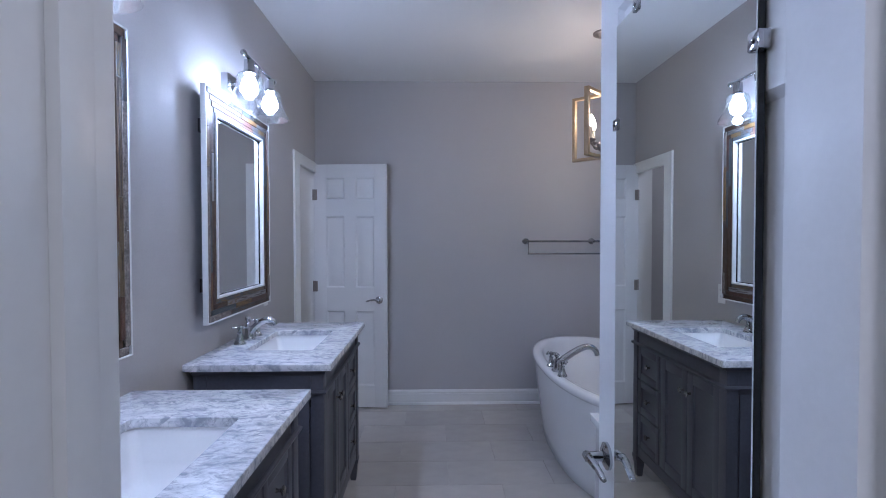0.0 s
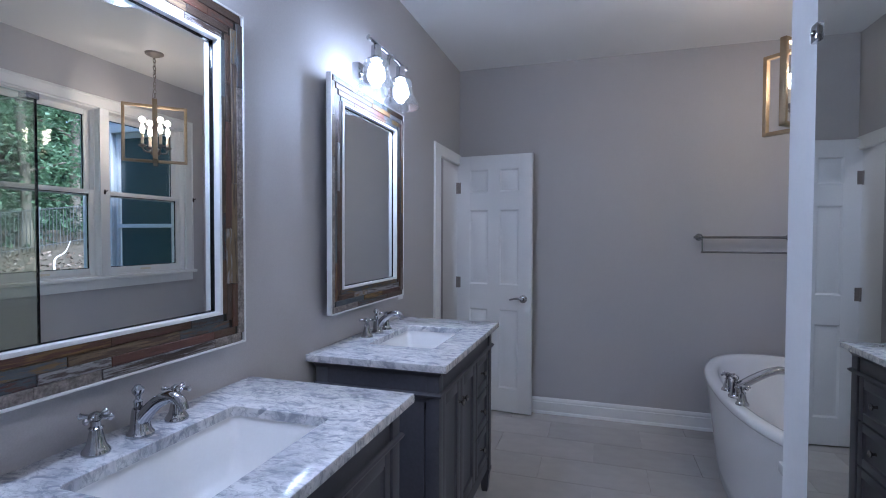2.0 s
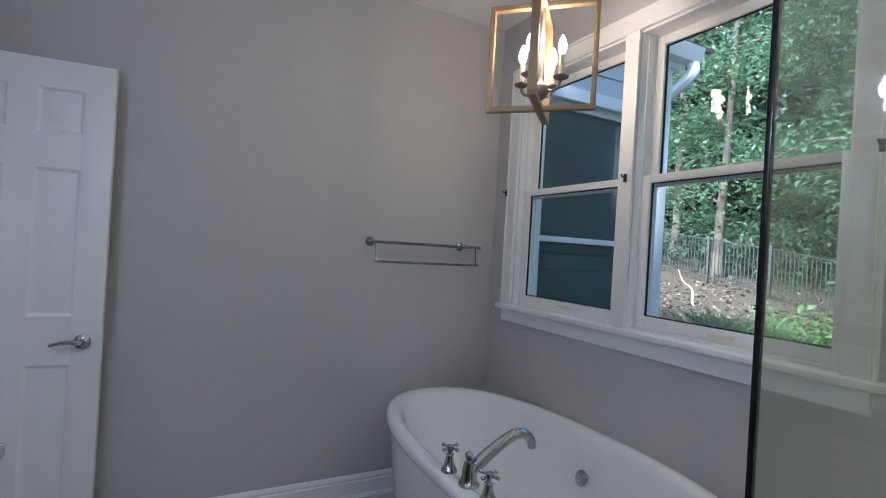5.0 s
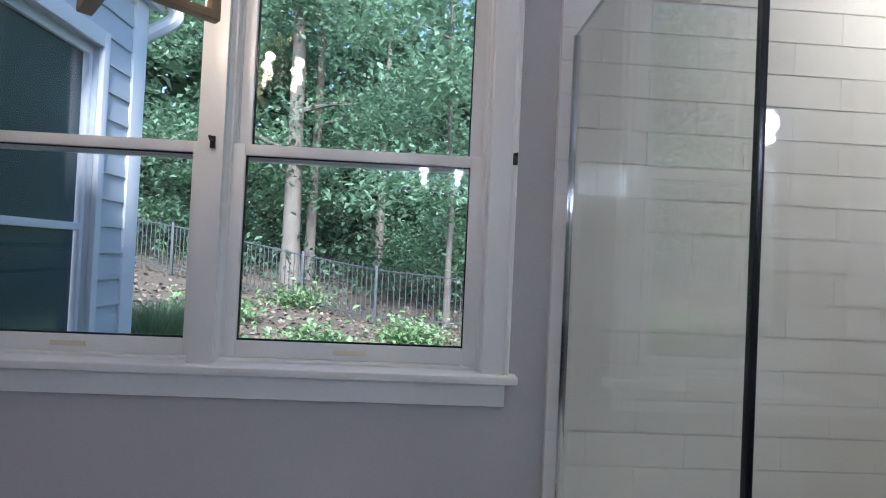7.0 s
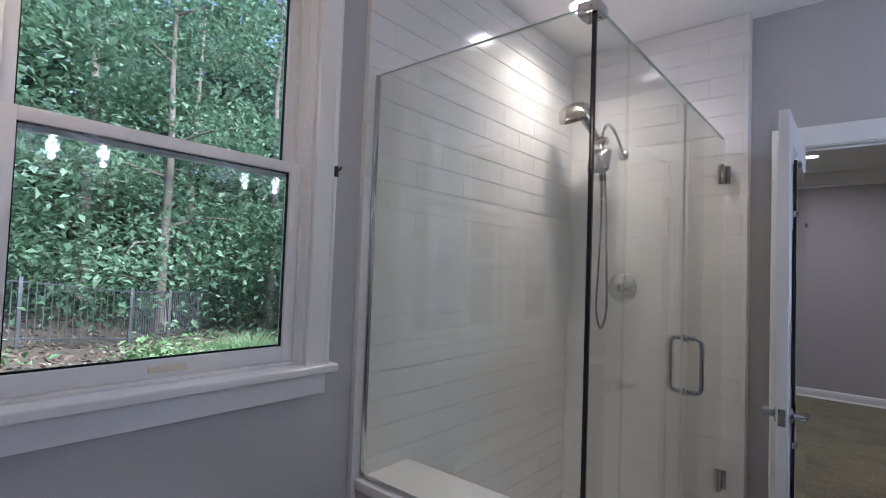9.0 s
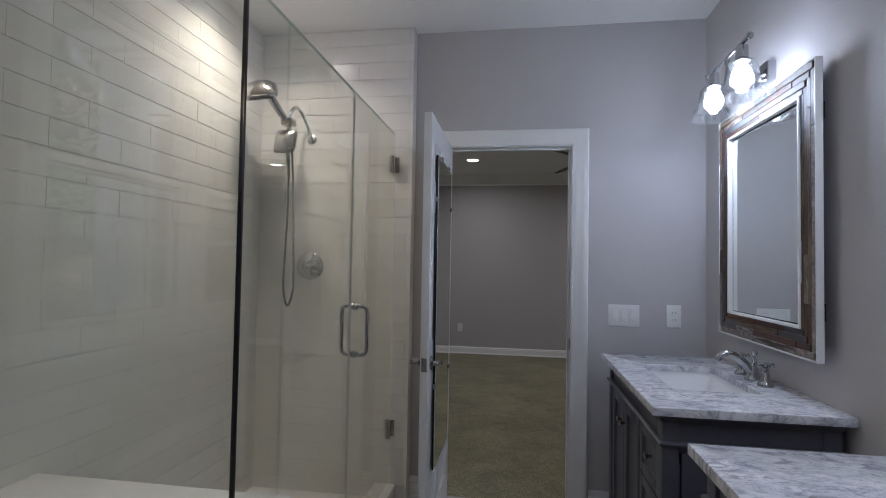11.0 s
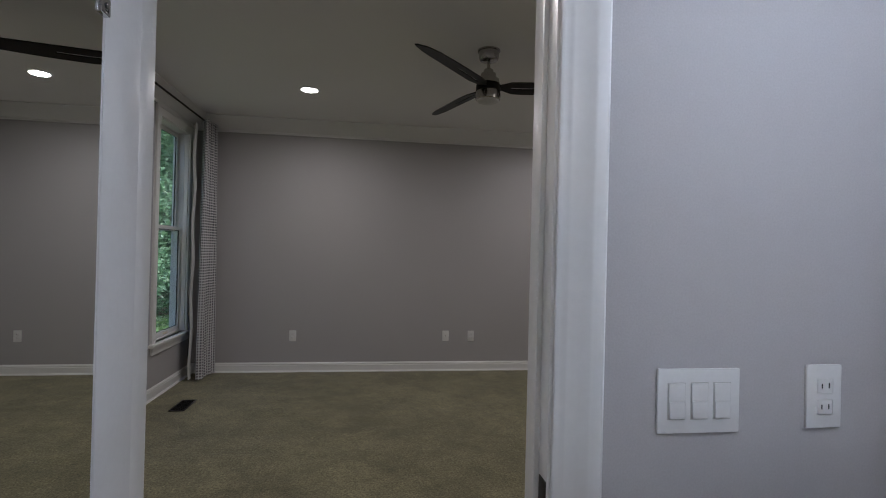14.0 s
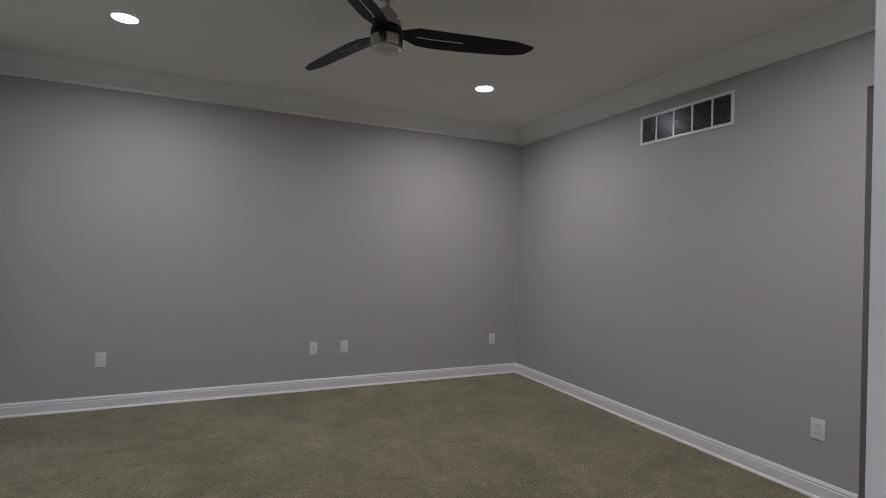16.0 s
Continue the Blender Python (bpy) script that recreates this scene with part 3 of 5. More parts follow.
# ---- doors ----
def lever(parent, x, z, y, side, way):
    """A lever handle on a door face; side: +1 or -1 along y; way: +1 or -1 along x."""
    b = lathe([(0.031, 0), (0.031, 0.006), (0.024, 0.010), (0.012, 0.014), (0.010, 0.045), (0.012, 0.052)], 24, None, pose(x, y, z, -90 * side))
    yy = y + side * 0.047
    tube(curve_points([(x - way * 0.008, yy, z), (x + way * 0.03, yy + side * 0.004, z + 0.006), (x + way * 0.065, yy, z + 0.002), (x + way * 0.10, yy - side * 0.004, z - 0.008)]), [0.010] * 6 + [0.0085] * 6 + [0.007] * 6 + [0.005], 10, b)
    part("door_handle", b, CHROME, parent, "polished chrome lever handle")


def six_panel_door(name, m, width, height, label):
    """A six-panel leaf; x along its width from the hinge, y its thickness, z up."""
    d = thing(name, m, label, "door", kind="structure")
    th, st, mid = 0.035, 0.105, 0.095
    rows = ((0.195, 0.815), (1.01, 1.60), (1.741, 1.918))
    b = bmesh.new()
    box((0, 0, 0.012), (st, th, height), 0.0015, b)
    box((width - st, 0, 0.012), (width, th, height), 0.0015, b)
    c0, c1 = (width - mid) / 2, (width + mid) / 2
    edges = [0.012, rows[0][0], rows[0][1], rows[1][0], rows[1][1], rows[2][0], rows[2][1], height]
    for u, v in zip(edges[::2], edges[1::2]):
        box((st, 0.0005, u), (width - st, th - 0.0005, v), 0, b)
    for u, v in rows:
        box((c0, 0.0005, u), (c1, th - 0.0005, v), 0, b)
    part("leaf_frame", b, DOOR, d)
    for u, v in rows:
        for p, q in ((st, c0), (c1, width - st)):
            loops = []
            for inset, y in ((0.0, 0.001), (0.012, 0.010), (0.020, 0.010), (0.040, 0.004)):
                loops.append([(p + inset, y, u + inset), (q - inset, y, u + inset), (q - inset, y, v - inset), (p + inset, y, v - inset)])
            front = loft(loops, True, False, True)
            loft([[(x, th - y, z) for x, y, z in lp] for lp in loops], True, False, True, front)
            part("panel", front, DOOR, d, "", 20)
    return d


def hinges(parent, y, zs):
    for z in zs:
        b = tube([(-0.004, y, z - 0.045), (-0.004, y, z + 0.045)], 0.006, 10)
        box((-0.003, y - 0.002, z - 0.044), (0.03, y + 0.0006, z + 0.044), 0, b)
        part("hinge", b, PEWTER, parent, "aged nickel butt hinge")


d = six_panel_door("door_2", pose(-0.022, 3.722, 0, 0, 0, -5.4), 0.612, 2.03, "open white six-panel door at the toilet closet")
lever(d, 0.548, 0.908, 0.0, -1, -1)
lever(d, 0.548, 0.908, 0.035, 1, -1)
hinges(d, -0.002, (0.27, 1.02, 1.78))
d = six_panel_door("door_1", pose(1.372, 0.030, 0, 0, 0, 90.3) @ Matrix.Translation((0, -0.035, 0)), 0.722, 2.03, "white six-panel door standing open into the bathroom")
lever(d, 0.662, 0.92, 0.035, 1, -1)
lever(d, 0.662, 0.92, 0.0, -1, -1)
part("latch_plate", box((0.7215, 0.006, 0.89), (0.7235, 0.029, 0.95), 0.0005), NICKEL, d, "brushed nickel latch plate")
hinges(d, -0.002, (0.27, 1.02, 1.80))
mir = thing("door_mirror", pose(1.3715, 0.052, 0, 0, 0, 90.3), "tall frameless mirror clipped to the open door", "mirror")
MZ0, MZ1, MX0, MX1 = 0.42, 1.866, 0.115, 0.566
part("mirror_glass", box((MX0, 0.010, MZ0), (MX1, 0.0125, MZ1)), MIRROR, mir, "silvered mirror glass")
part("mirror_back", box((MX0 - 0.001, 0.001, MZ0 - 0.001), (MX1 + 0.001, 0.0098, MZ1 + 0.001)), BLACK, mir, "black mirror backing")
for cx, cz in ((MX0 + 0.1, MZ1), (MX1 - 0.1, MZ1), (MX1, 1.66), (MX0, 1.66), (MX1, 0.8), (MX0, 0.8)):
    b = box((cx - 0.011, 0.0, cz - 0.012), (cx + 0.011, 0.017, cz + 0.012), 0.003)
    lathe([(0.004, 0), (0.004, 0.002), (0.001, 0.003)], 10, b, pose(cx, 0.017, cz, -90))
    part("mirror_clip", b, CHROME, mir, "small clear plastic clip")


# ---- vanities ----
def knob(parent, x, y, z, mat=None):
    b = lathe([(0.007, 0), (0.005, 0.008), (0.006, 0.014), (0.014, 0.019), (0.014, 0.024), (0.008, 0.028)], 16, None, pose(x, y, z, 0, 90, 0))
    part("knob", b, NICKEL, parent, "brushed nickel knob")


def shaker(name, parent, x, y0, y1, z0, z1, rail=0.05):
    """A cabinet front with a recessed panel, facing +x."""
    b = box((x, y0, z0), (x + 0.018, y0 + rail, z1), 0.0015)
    box((x, y1 - rail, z0), (x + 0.018, y1, z1), 0.0015, b)
    box((x, y0 + rail, z0), (x + 0.0175, y1 - rail, z0 + rail), 0.001, b)
    box((x, y0 + rail, z1 - rail), (x + 0.0175, y1 - rail, z1), 0.001, b)
    f = part(name, b, CABINET, parent)
    loops = [[(x + d, y0 + rail - 0.001 + i, z0 + rail - 0.001 + i), (x + d, y1 - rail + 0.001 - i, z0 + rail - 0.001 + i), (x + d, y1 - rail + 0.001 - i, z1 - rail + 0.001 - i), (x + d, y0 + rail - 0.001 + i, z1 - rail + 0.001 - i)]
             for i, d in ((0, 0.014), (0.006, 0.008), (0.010, 0.007))]
    part("panel", loft(loops, True, False, True), CABINET, f)
    return f


def cross_handle(parent, x, y, z, s=1.0):
    b = lathe([(0.028 * s, 0), (0.028 * s, 0.006 * s), (0.024 * s, 0.012 * s), (0.019 * s, 0.020 * s), (0.014 * s, 0.042 * s), (0.012 * s, 0.052 * s), (0.015 * s, 0.056 * s), (0.010 * s, 0.060 * s), (0.010 * s, 0.070 * s), (0.014 * s, 0.074 * s), (0.012 * s, 0.086 * s), (0.004 * s, 0.090 * s)], 20, None, pose(x, y, z))
    h = part("handle_base", b, CHROME, parent)
    c = bmesh.new()
    for a in (20, 110):
        dx, dy = math.cos(radians(a)), math.sin(radians(a))
        pts = [(x + t * dx * s, y + t * dy * s, z + 0.079 * s) for t in (-0.038, -0.033, -0.028, -0.012, 0.012, 0.028, 0.033, 0.038)]
        tube(pts, [0.003 * s, 0.0075 * s, 0.005 * s, 0.0045 * s, 0.0045 * s, 0.005 * s, 0.0075 * s, 0.003 * s], 10, c)
    part("cross_grip", c, CHROME, h)


def vanity(yc, label):
    v = thing("vanity_cabinet", pose(0, yc, 0), label, "vanity", "pair of bathroom vanities")
    D, H = 0.525, 0.463
    b = box((-0.02, -H + 0.012, 0.13), (D - 0.022, H - 0.012, 0.735))
    part("body", b, CABINET, v)
    for sy in (-1, 1):
        for x0 in (0.004, D - 0.052):
            p = box((x0, sy * (H - 0.026) - 0.026, 0.13), (x0 + 0.052, sy * (H - 0.026) + 0.026, 0.893), 0.003)
            part("corner_post", p, CABINET, v)
            cx, cy = x0 + 0.026, sy * (H - 0.026)
            f = loft([[(cx + a * r, cy + c * r, z) for a, c in ((-1, -1), (1, -1), (1, 1), (-1, 1))] for r, z in ((0.013, 0.001), (0.016, 0.010), (0.025, 0.105), (0.029, 0.112), (0.029, 0.130))], True, True, True)
            part("foot", f, CABINET, v)
        p = box((0.06, sy * (H - 0.008) - 0.005, 0.19), (D - 0.06, sy * (H - 0.008) + 0.005, 0.77), 0.002)
        rail = box((0.056, sy * (H - 0.006) - 0.008, 0.13), (D - 0.052, sy * (H - 0.006) + 0.004, 0.19), 0.002)
        part("side_rail", rail, CABINET, v)
        part("top_side_rail", box((0.056, sy * (H - 0.009) - 0.008, 0.77), (D - 0.052, sy * (H - 0.009) + 0.006, 0.892), 0.002), CABINET, v)
        part("side_panel", p, CABINET, v)
    ring = [(0.0, -H, 0.79), (D, -H, 0.79), (D, H, 0.79), (0.0, H, 0.79)]
    part("moulding", sweep(ring, [(0.0, 0), (0.010, 0.003), (0.012, 0.010), (0.006, 0.016), (0.0, 0.018)], UP), CABINET, v)
    ring = [(p[0], p[1], 0.868) for p in ring]
    part("cornice", sweep(ring, [(0.0, 0), (0.004, 0.004), (0.010, 0.014), (0.012, 0.026), (0.0, 0.026)], UP), CABINET, v)
    part("bottom_rail", box((D - 0.026, -H + 0.05, 0.13), (D - 0.008, H - 0.05, 0.19), 0.002), CABINET, v)
    part("frieze", box((D - 0.022, -H + 0.05, 0.735), (D - 0.010, H - 0.05, 0.890), 0.002), CABINET, v)
    x = D - 0.024
    a = -H + 0.056
    for k in range(2):
        f = shaker("door", v, x, a + k * 0.268, a + k * 0.268 + 0.264, 0.196, 0.782)
        knob(f, x + 0.017, a + (0.236 if k == 0 else 0.296), 0.685)
    a2 = a + 0.544
    part("stile", box((x, a2 - 0.006, 0.19), (x + 0.016, a2 + 0.006, 0.79), 0.001), CABINET, v)
    for k, (z0, z1) in enumerate(((0.596, 0.782), (0.398, 0.586), (0.196, 0.388))):
        f = shaker("drawer", v, x, a2 + 0.010, H - 0.056, z0, z1, 0.036)
        knob(f, x + 0.009, (a2 + 0.010 + H - 0.056) / 2, (z0 + z1) / 2)
    # worktop with the basin's cut-out
    w = thing("marble_countertop", pose(0, yc, 0.893), "white marble worktop with grey veins on the vanity", "countertop", "marble vanity tops")
    hole = rounded(0.122, 0.425, -0.236, 0.236, 0.020, 0)
    cx, cy, hx, hy = 0.278, 0.0, 0.0, 0.0
    outer = []
    for px, py, _ in hole:
        dx, dy = px - cx, py - cy
        sx = (0.56 - cx if dx > 0 else cx + 0.023) / max(abs(dx), 1e-6)
        sy = 0.4925 / max(abs(dy), 1e-6)
        k = min(sx, sy)
        outer.append([cx + dx * k, cy + dy * k])
    for tx, ty in ((0.56, 0.4925), (-0.023, 0.4925), (-0.023, -0.4925), (0.56, -0.4925)):
        i = min(range(len(outer)), key=lambda q: (outer[q][0] - tx) ** 2 + (outer[q][1] - ty) ** 2)
        outer[i] = [tx, ty]
    e = 0.004

    def ring_at(pts, z, grow=0.0):
        out = []
        for p in pts:
            x, y = p[0], p[1]
            out.append((x + (grow if x > 0.5 else 0), y + (grow if y > 0.49 else -grow if y < -0.49 else 0), z))
        return out
    loops = [ring_at(outer, 0.0, -0.001), ring_at(outer, 0.0), ring_at(outer, 0.027 - e), ring_at(outer, 0.027 - e * 0.3, -e * 0.3), ring_at(outer, 0.027, -e),
             [(p[0] + (0.002 if p[0] > cx else -0.002), p[1] + (0.002 if p[1] > 0 else -0.002), 0.027) for p in hole], [(p[0], p[1], 0.025) for p in hole], [(p[0], p[1], 0.0) for p in hole]]
    part("slab", loft(loops + [loops[0]], True), MARBLE, w, "", 25)
    s = thing("undermount_sink", pose(0, yc, 0.893), "white rectangular undermount ceramic sink", "sink", "vanity sinks")
    prof = [(0.006, 0.0), (0.006, -0.004), (-0.004, -0.02), (-0.018, -0.09), (-0.034, -0.125), (-0.06, -0.138), (-0.12, -0.143)]
    lps = []
    for g, z in prof:
        lps.append(rounded(0.122 - g, 0.425 + g, -0.236 - g, 0.236 + g, max(0.012, 0.022 - g * 0.3), z - 0.001))
    b = loft(lps, True, False, True)
    part("basin", b, CERAMIC, s, "", 40)
    part("drain", lathe([(0.024, 0), (0.024, 0.003), (0.017, 0.004), (0.015, 0.002), (0.004, 0.003)], 20, None, pose(0.278, 0, -0.143)), CHROME, s, "round chrome drain")
    f = thing("basin_faucet", pose(0.058, yc, 0.920), "polished chrome widespread faucet with cross handles", "faucet", "vanity faucets")
    cross_handle(f, -0.004, -0.105, 0)
    cross_handle(f, 0.0, 0.105, 0)
    b = lathe([(0.030, 0), (0.030, 0.006), (0.025, 0.012), (0.022, 0.022), (0.019, 0.052), (0.017, 0.064)], 20)
    part("spout_base", b, CHROME, f)
    pts = curve_points([(0, 0, 0.030), (0.025, 0, 0.060), (0.06, 0, 0.088), (0.095, 0, 0.100), (0.120, 0, 0.092), (0.130, 0, 0.072)])
    part("spout", tube(pts, [0.018 - 0.007 * i / (len(pts) - 1) for i in range(len(pts))], 14), CHROME, f)
    part("lift_rod", lathe([(0.010, 0.058), (0.009, 0.075), (0.011, 0.080), (0.006, 0.085), (0.006, 0.092), (0.013, 0.100), (0.014, 0.108), (0.006, 0.118)], 16, None, pose(-0.006, 0, 0)), CHROME, f)


vanity(0.7275, "grey painted vanity cabinet with doors and drawers beside the entry")
vanity(2.032, "grey painted vanity cabinet with doors and drawers near the closet")


# ---- framed wall mirrors ----
def wall_mirror(yc, seed, label, turn=0.0):
    rng = random.Random(seed)
    W, Z0, Z1, FW = 0.394, 1.060, 2.060, 0.099
    m = thing("wall_mirror", pose(0, yc, 0), label, "mirror", "reclaimed wood mirrors")

    def frame_ring(g0, g1, x0, x1, mat, name, lab=""):
        y0, y1, z0, z1 = -W + g0, W - g0, Z0 + g0, Z1 - g0
        g = g1 - g0
        for lo, hi in (((y0, z0), (y0 + g, z1)), ((y1 - g, z0), (y1, z1)), ((y0 + g, z0), (y1 - g, z0 + g)), ((y0 + g, z1 - g), (y1 - g, z1))):
            part(name, box((x0, *lo), (x1, *hi), 0.0015), mat, m, lab)
    frame_ring(0.0, 0.0062, 0.014, 0.037, TRIM, "outer_frame", "white painted outer edge")
    frame_ring(0.0062, FW, 0.014, 0.028, DARKMETAL, "backing", "dark backing board")
    frame_ring(FW, FW + 0.010, 0.003, 0.0375, TRIM, "inner_frame", "white painted inner lip")
    # black ring fills the recess in place of its shade
    frame_ring(FW + 0.010, FW + 0.014, 0.006, 0.018, BLACK, "shadow_gap", "black strip for the shaded gap round the mirror glass")
    for g in (0.16, 0.84):
        z = Z0 + (Z1 - Z0) * g
        part("cleat", box((WEST, -W + 0.06, z - 0.03), (0.0018, W - 0.06, z + 0.03), 0.001), DARKMETAL, m, "dark hanging cleat")
    part("back_board", box((0.002, -W + 0.03, Z0 + 0.03), (0.0056, W - 0.03, Z1 - 0.03)), DARKMETAL, m, "dark back board")
    pane = box((-0.003, -W + FW + 0.0141, Z0 + FW + 0.0141), (0.003, W - FW - 0.0141, Z1 - FW - 0.0141))
    bmesh.ops.transform(pane, matrix=pose(0.0115, 0, 0, 0, 0, turn), verts=pane.verts)
    part("mirror_glass", pane, MIRROR, m, "silvered mirror glass")
    rows = ((0.0066, 0.031), (0.0315, 0.054), (0.0545, 0.077), (0.0775, 0.0985))
    for side in range(4):
        for r, (g0, g1) in enumerate(rows):
            length = (2 * W if side < 2 else Z1 - Z0) - (g0 + g1) - (0 if side < 2 else g1 - g0)
            start = (-W if side < 2 else Z0) + (g0 + g1) / 2 + (0 if side < 2 else (g1 - g0) / 2)
            at = 0.0
            while at < length - 0.01:
                step = min(rng.uniform(0.10, 0.36), length - at)
                if length - at - step < 0.07:
                    step = length - at
                p, q = start + at + 0.0006, start + at + step - 0.0006
                d = 0.0355 - 0.0012 * r + rng.uniform(-0.0015, 0.0015)
                mid = (g0 + g1) / 2
                if side == 0:
                    lo, hi = (0.0, p, Z0 + g0), (d, q, Z0 + g1)
                elif side == 1:
                    lo, hi = (0.0, p, Z1 - g1), (d, q, Z1 - g0)
                elif side == 2:
                    lo, hi = (0.0, -W + g0, p), (d, -W + g1, q)
                else:
                    lo, hi = (0.0, W - g1, p), (d, W - g0, q)
                c = [(a + e) / 2 for a, e in zip(lo, hi)]
                h = [(e - a) / 2 for a, e in zip(lo, hi)]
                s = box((0.0281 - c[0], -h[1], -h[2]), (d - c[0], h[1], h[2]), 0.0014, None, 1)
                ob = part("wood_strip", s, PEELED if (r == 0 and rng.random() < 0.5) else OLDWOOD, m)
                ob.location = c
                at += step
    return m


wall_mirror(0.7275, 4, "wall mirror framed in multicoloured reclaimed wood strips", 0.6)
wall_mirror(2.032, 9, "wall mirror framed in multicoloured reclaimed wood strips")


# ---- vanity lights ----
def vanity_light(yc):
    z = 2.235
    v = thing("vanity_light", pose(0, yc, z), "chrome two-lamp vanity light with clear glass bells, lit", "wall lamp", "vanity lights")
    part("backplate", box((WEST, -0.055, -0.115), (0.012, 0.055, -0.035), 0.006), CHROME, v)
    b = tube([(0.01, 0, -0.075), (0.10, 0, -0.075), (0.135, 0, -0.04), (0.14, 0, 0.0)], 0.009, 12)
    part("arm", b, CHROME, v)
    b = tube([(0.14, -0.205, 0), (0.14, 0.205, 0)], 0.008, 12)
    for s in (-1, 1):
        lathe([(0.004, -0.012), (0.012, -0.006), (0.014, 0), (0.012, 0.006), (0.004, 0.012)], 14, b, pose(0.14, s * 0.207, 0, 90))
    part("bar", b, CHROME, v)
    for s in (-1, 1):
        y = s * 0.140
        part("socket", lathe([(0.010, -0.005), (0.022, -0.012), (0.024, -0.060), (0.030, -0.065), (0.030, -0.073)], 18, None, pose(0.14, y, 0)), CHROME, v)
        outer = [(0.030, -0.067), (0.046, -0.073), (0.056, -0.090), (0.058, -0.120), (0.063, -0.148), (0.077, -0.174), (0.090, -0.196), (0.094, -0.212)]
        inner = [(r - 0.003, h) for r, h in reversed(outer)]
        seg = 28
        loops = [[(0.14 + r * math.cos(2 * math.pi * i / seg), y + r * math.sin(2 * math.pi * i / seg), h) for i in range(seg)] for r, h in outer + inner]
        part("shade", loft(loops, True), GLASS, v, "clear glass bell shade")
        part("bulb", lathe([(0.012, -0.073), (0.018, -0.086), (0.031, -0.107), (0.039, -0.132), (0.037, -0.154), (0.024, -0.171), (0.004, -0.177)], 18, None, pose(0.14, y, 0)), BULB_COOL, v, "lit cool white bulb")
        lamp("vanity_lamp", "POINT", pose(0.14, yc + y, z - 0.205), VANITY_W, COOL, 0.022)


vanity_light(0.695)
vanity_light(1.985)


# ---- bathtub ----
def superellipse(cx, cy, a, b, z, n=2.35, seg=64):
    out = []
    for i in range(seg):
        t = 2 * math.pi * i / seg
        c, s = math.cos(t), math.sin(t)
        out.append((cx + a * math.copysign(abs(c) ** (2 / n), c), cy + b * math.copysign(abs(s) ** (2 / n), s), z))
    return out


tub = thing("bathtub", pose(2.117, 2.785, 0), "white freestanding oval acrylic bathtub under the window", "bathtub")
TA, TB = 0.443, 0.905
shell = [(-0.085, -0.15, 0.0), (-0.072, -0.13, 0.012), (-0.060, -0.105, 0.10), (-0.036, -0.06, 0.30), (-0.020, -0.030, 0.46), (-0.012, -0.016, 0.535), (-0.010, -0.012, 0.553),
         (-0.001, -0.001, 0.556), (0.003, 0.003, 0.565), (0.004, 0.004, 0.580), (-0.002, -0.002, 0.592), (-0.014, -0.014, 0.599), (-0.040, -0.045, 0.600), (-0.060, -0.070, 0.594),
         (-0.070, -0.085, 0.575), (-0.085, -0.115, 0.50), (-0.105, -0.17, 0.34), (-0.135, -0.25, 0.20), (-0.19, -0.34, 0.145), (-0.30, -0.6, 0.130)]
part("shell", loft([superellipse(0, 0, TA + a, TB + b, z) for a, b, z in shell], True, True, True), ACRYLIC, tub, "", 50)
part("overflow", lathe([(0.034, 0), (0.034, 0.005), (0.028, 0.009), (0.006, 0.010)], 20, None, pose(0.30, 0, 0.43, 0, -72, 0)), CHROME, tub, "round chrome overflow plate")
part("drain", lathe([(0.030, 0), (0.030, 0.004), (0.020, 0.006), (0.006, 0.006)], 20, None, pose(0, 0, 0.130)), CHROME, tub, "round chrome drain")
f = thing("tub_faucet", pose(1.735, 2.60, 0.598), "polished chrome deck-mounted tub faucet with cross handles", "faucet")
cross_handle(f, -0.012, 0.115, 0, 1.05)
cross_handle(f, 0.0, -0.115, 0, 1.05)
part("spout_base", lathe([(0.036, 0), (0.036, 0.008), (0.030, 0.014), (0.026, 0.03), (0.023, 0.06), (0.02, 0.075)], 20), CHROME, f)
part("diverter_knob", lathe([(0.010, 0.07), (0.010, 0.086), (0.016, 0.094), (0.016, 0.104), (0.006, 0.112)], 16, None, pose(-0.004, 0, 0)), CHROME, f)
pts = curve_points([(0, 0, 0.045), (0.05, -0.004, 0.085), (0.11, -0.008, 0.125), (0.165, -0.010, 0.150), (0.205, -0.012, 0.150), (0.232, -0.014, 0.128), (0.242, -0.014, 0.100)])
part("spout", tube(pts, [0.023 - 0.008 * i / (len(pts) - 1) for i in range(len(pts))], 16), CHROME, f)

# ---- shower ----
TILE_H, TILE_L, GAP = 0.1016, 0.305, 0.0017
SX0, SY1, SW = 1.600, 1.735, 0.086
backer_s = setting("shower_wall_south", box((SX0, 0.0005, 0.0), (EAST - 0.0005, SW - 0.002, CEIL - 0.001)), GROUT, "white glazed tile shower wall in running bond")
backer_e = setting("shower_wall_east", box((EAST - 0.0188, SW - 0.0015, 0.0), (EAST - 0.0006, SY1, CEIL - 0.001)), GROUT, "white glazed tile shower wall in running bond")
knee = setting("shower_knee_wall", box((1.68, 1.47, -0.004), (EAST - 0.019, 1.715, 0.618)), PAINT, "painted knee wall under the shower glass")
setting("shower_bench_cap", box((1.655, 1.445, 0.6185), (EAST - 0.0206, 1.722, 0.652), 0.004), CERAMIC, "white solid slab capping the knee wall")
setting("shower_curb", box((1.665, SW + 0.0005, 0.0), (1.785, 1.4695, 0.105), 0.006), CERAMIC, "white slab curb at the shower door")
pan = setting("shower_pan", box((1.786, SW + 0.0005, 0.0), (EAST - 0.0205, 1.4695, 0.02)), GROUT, "pale shower floor")
enc = thing("shower_enclosure", pose(0, 0, 0), "frameless tinted glass shower enclosure with a hinged door", "shower enclosure")
GX, GY, GT = 1.703, 1.690, 2.108
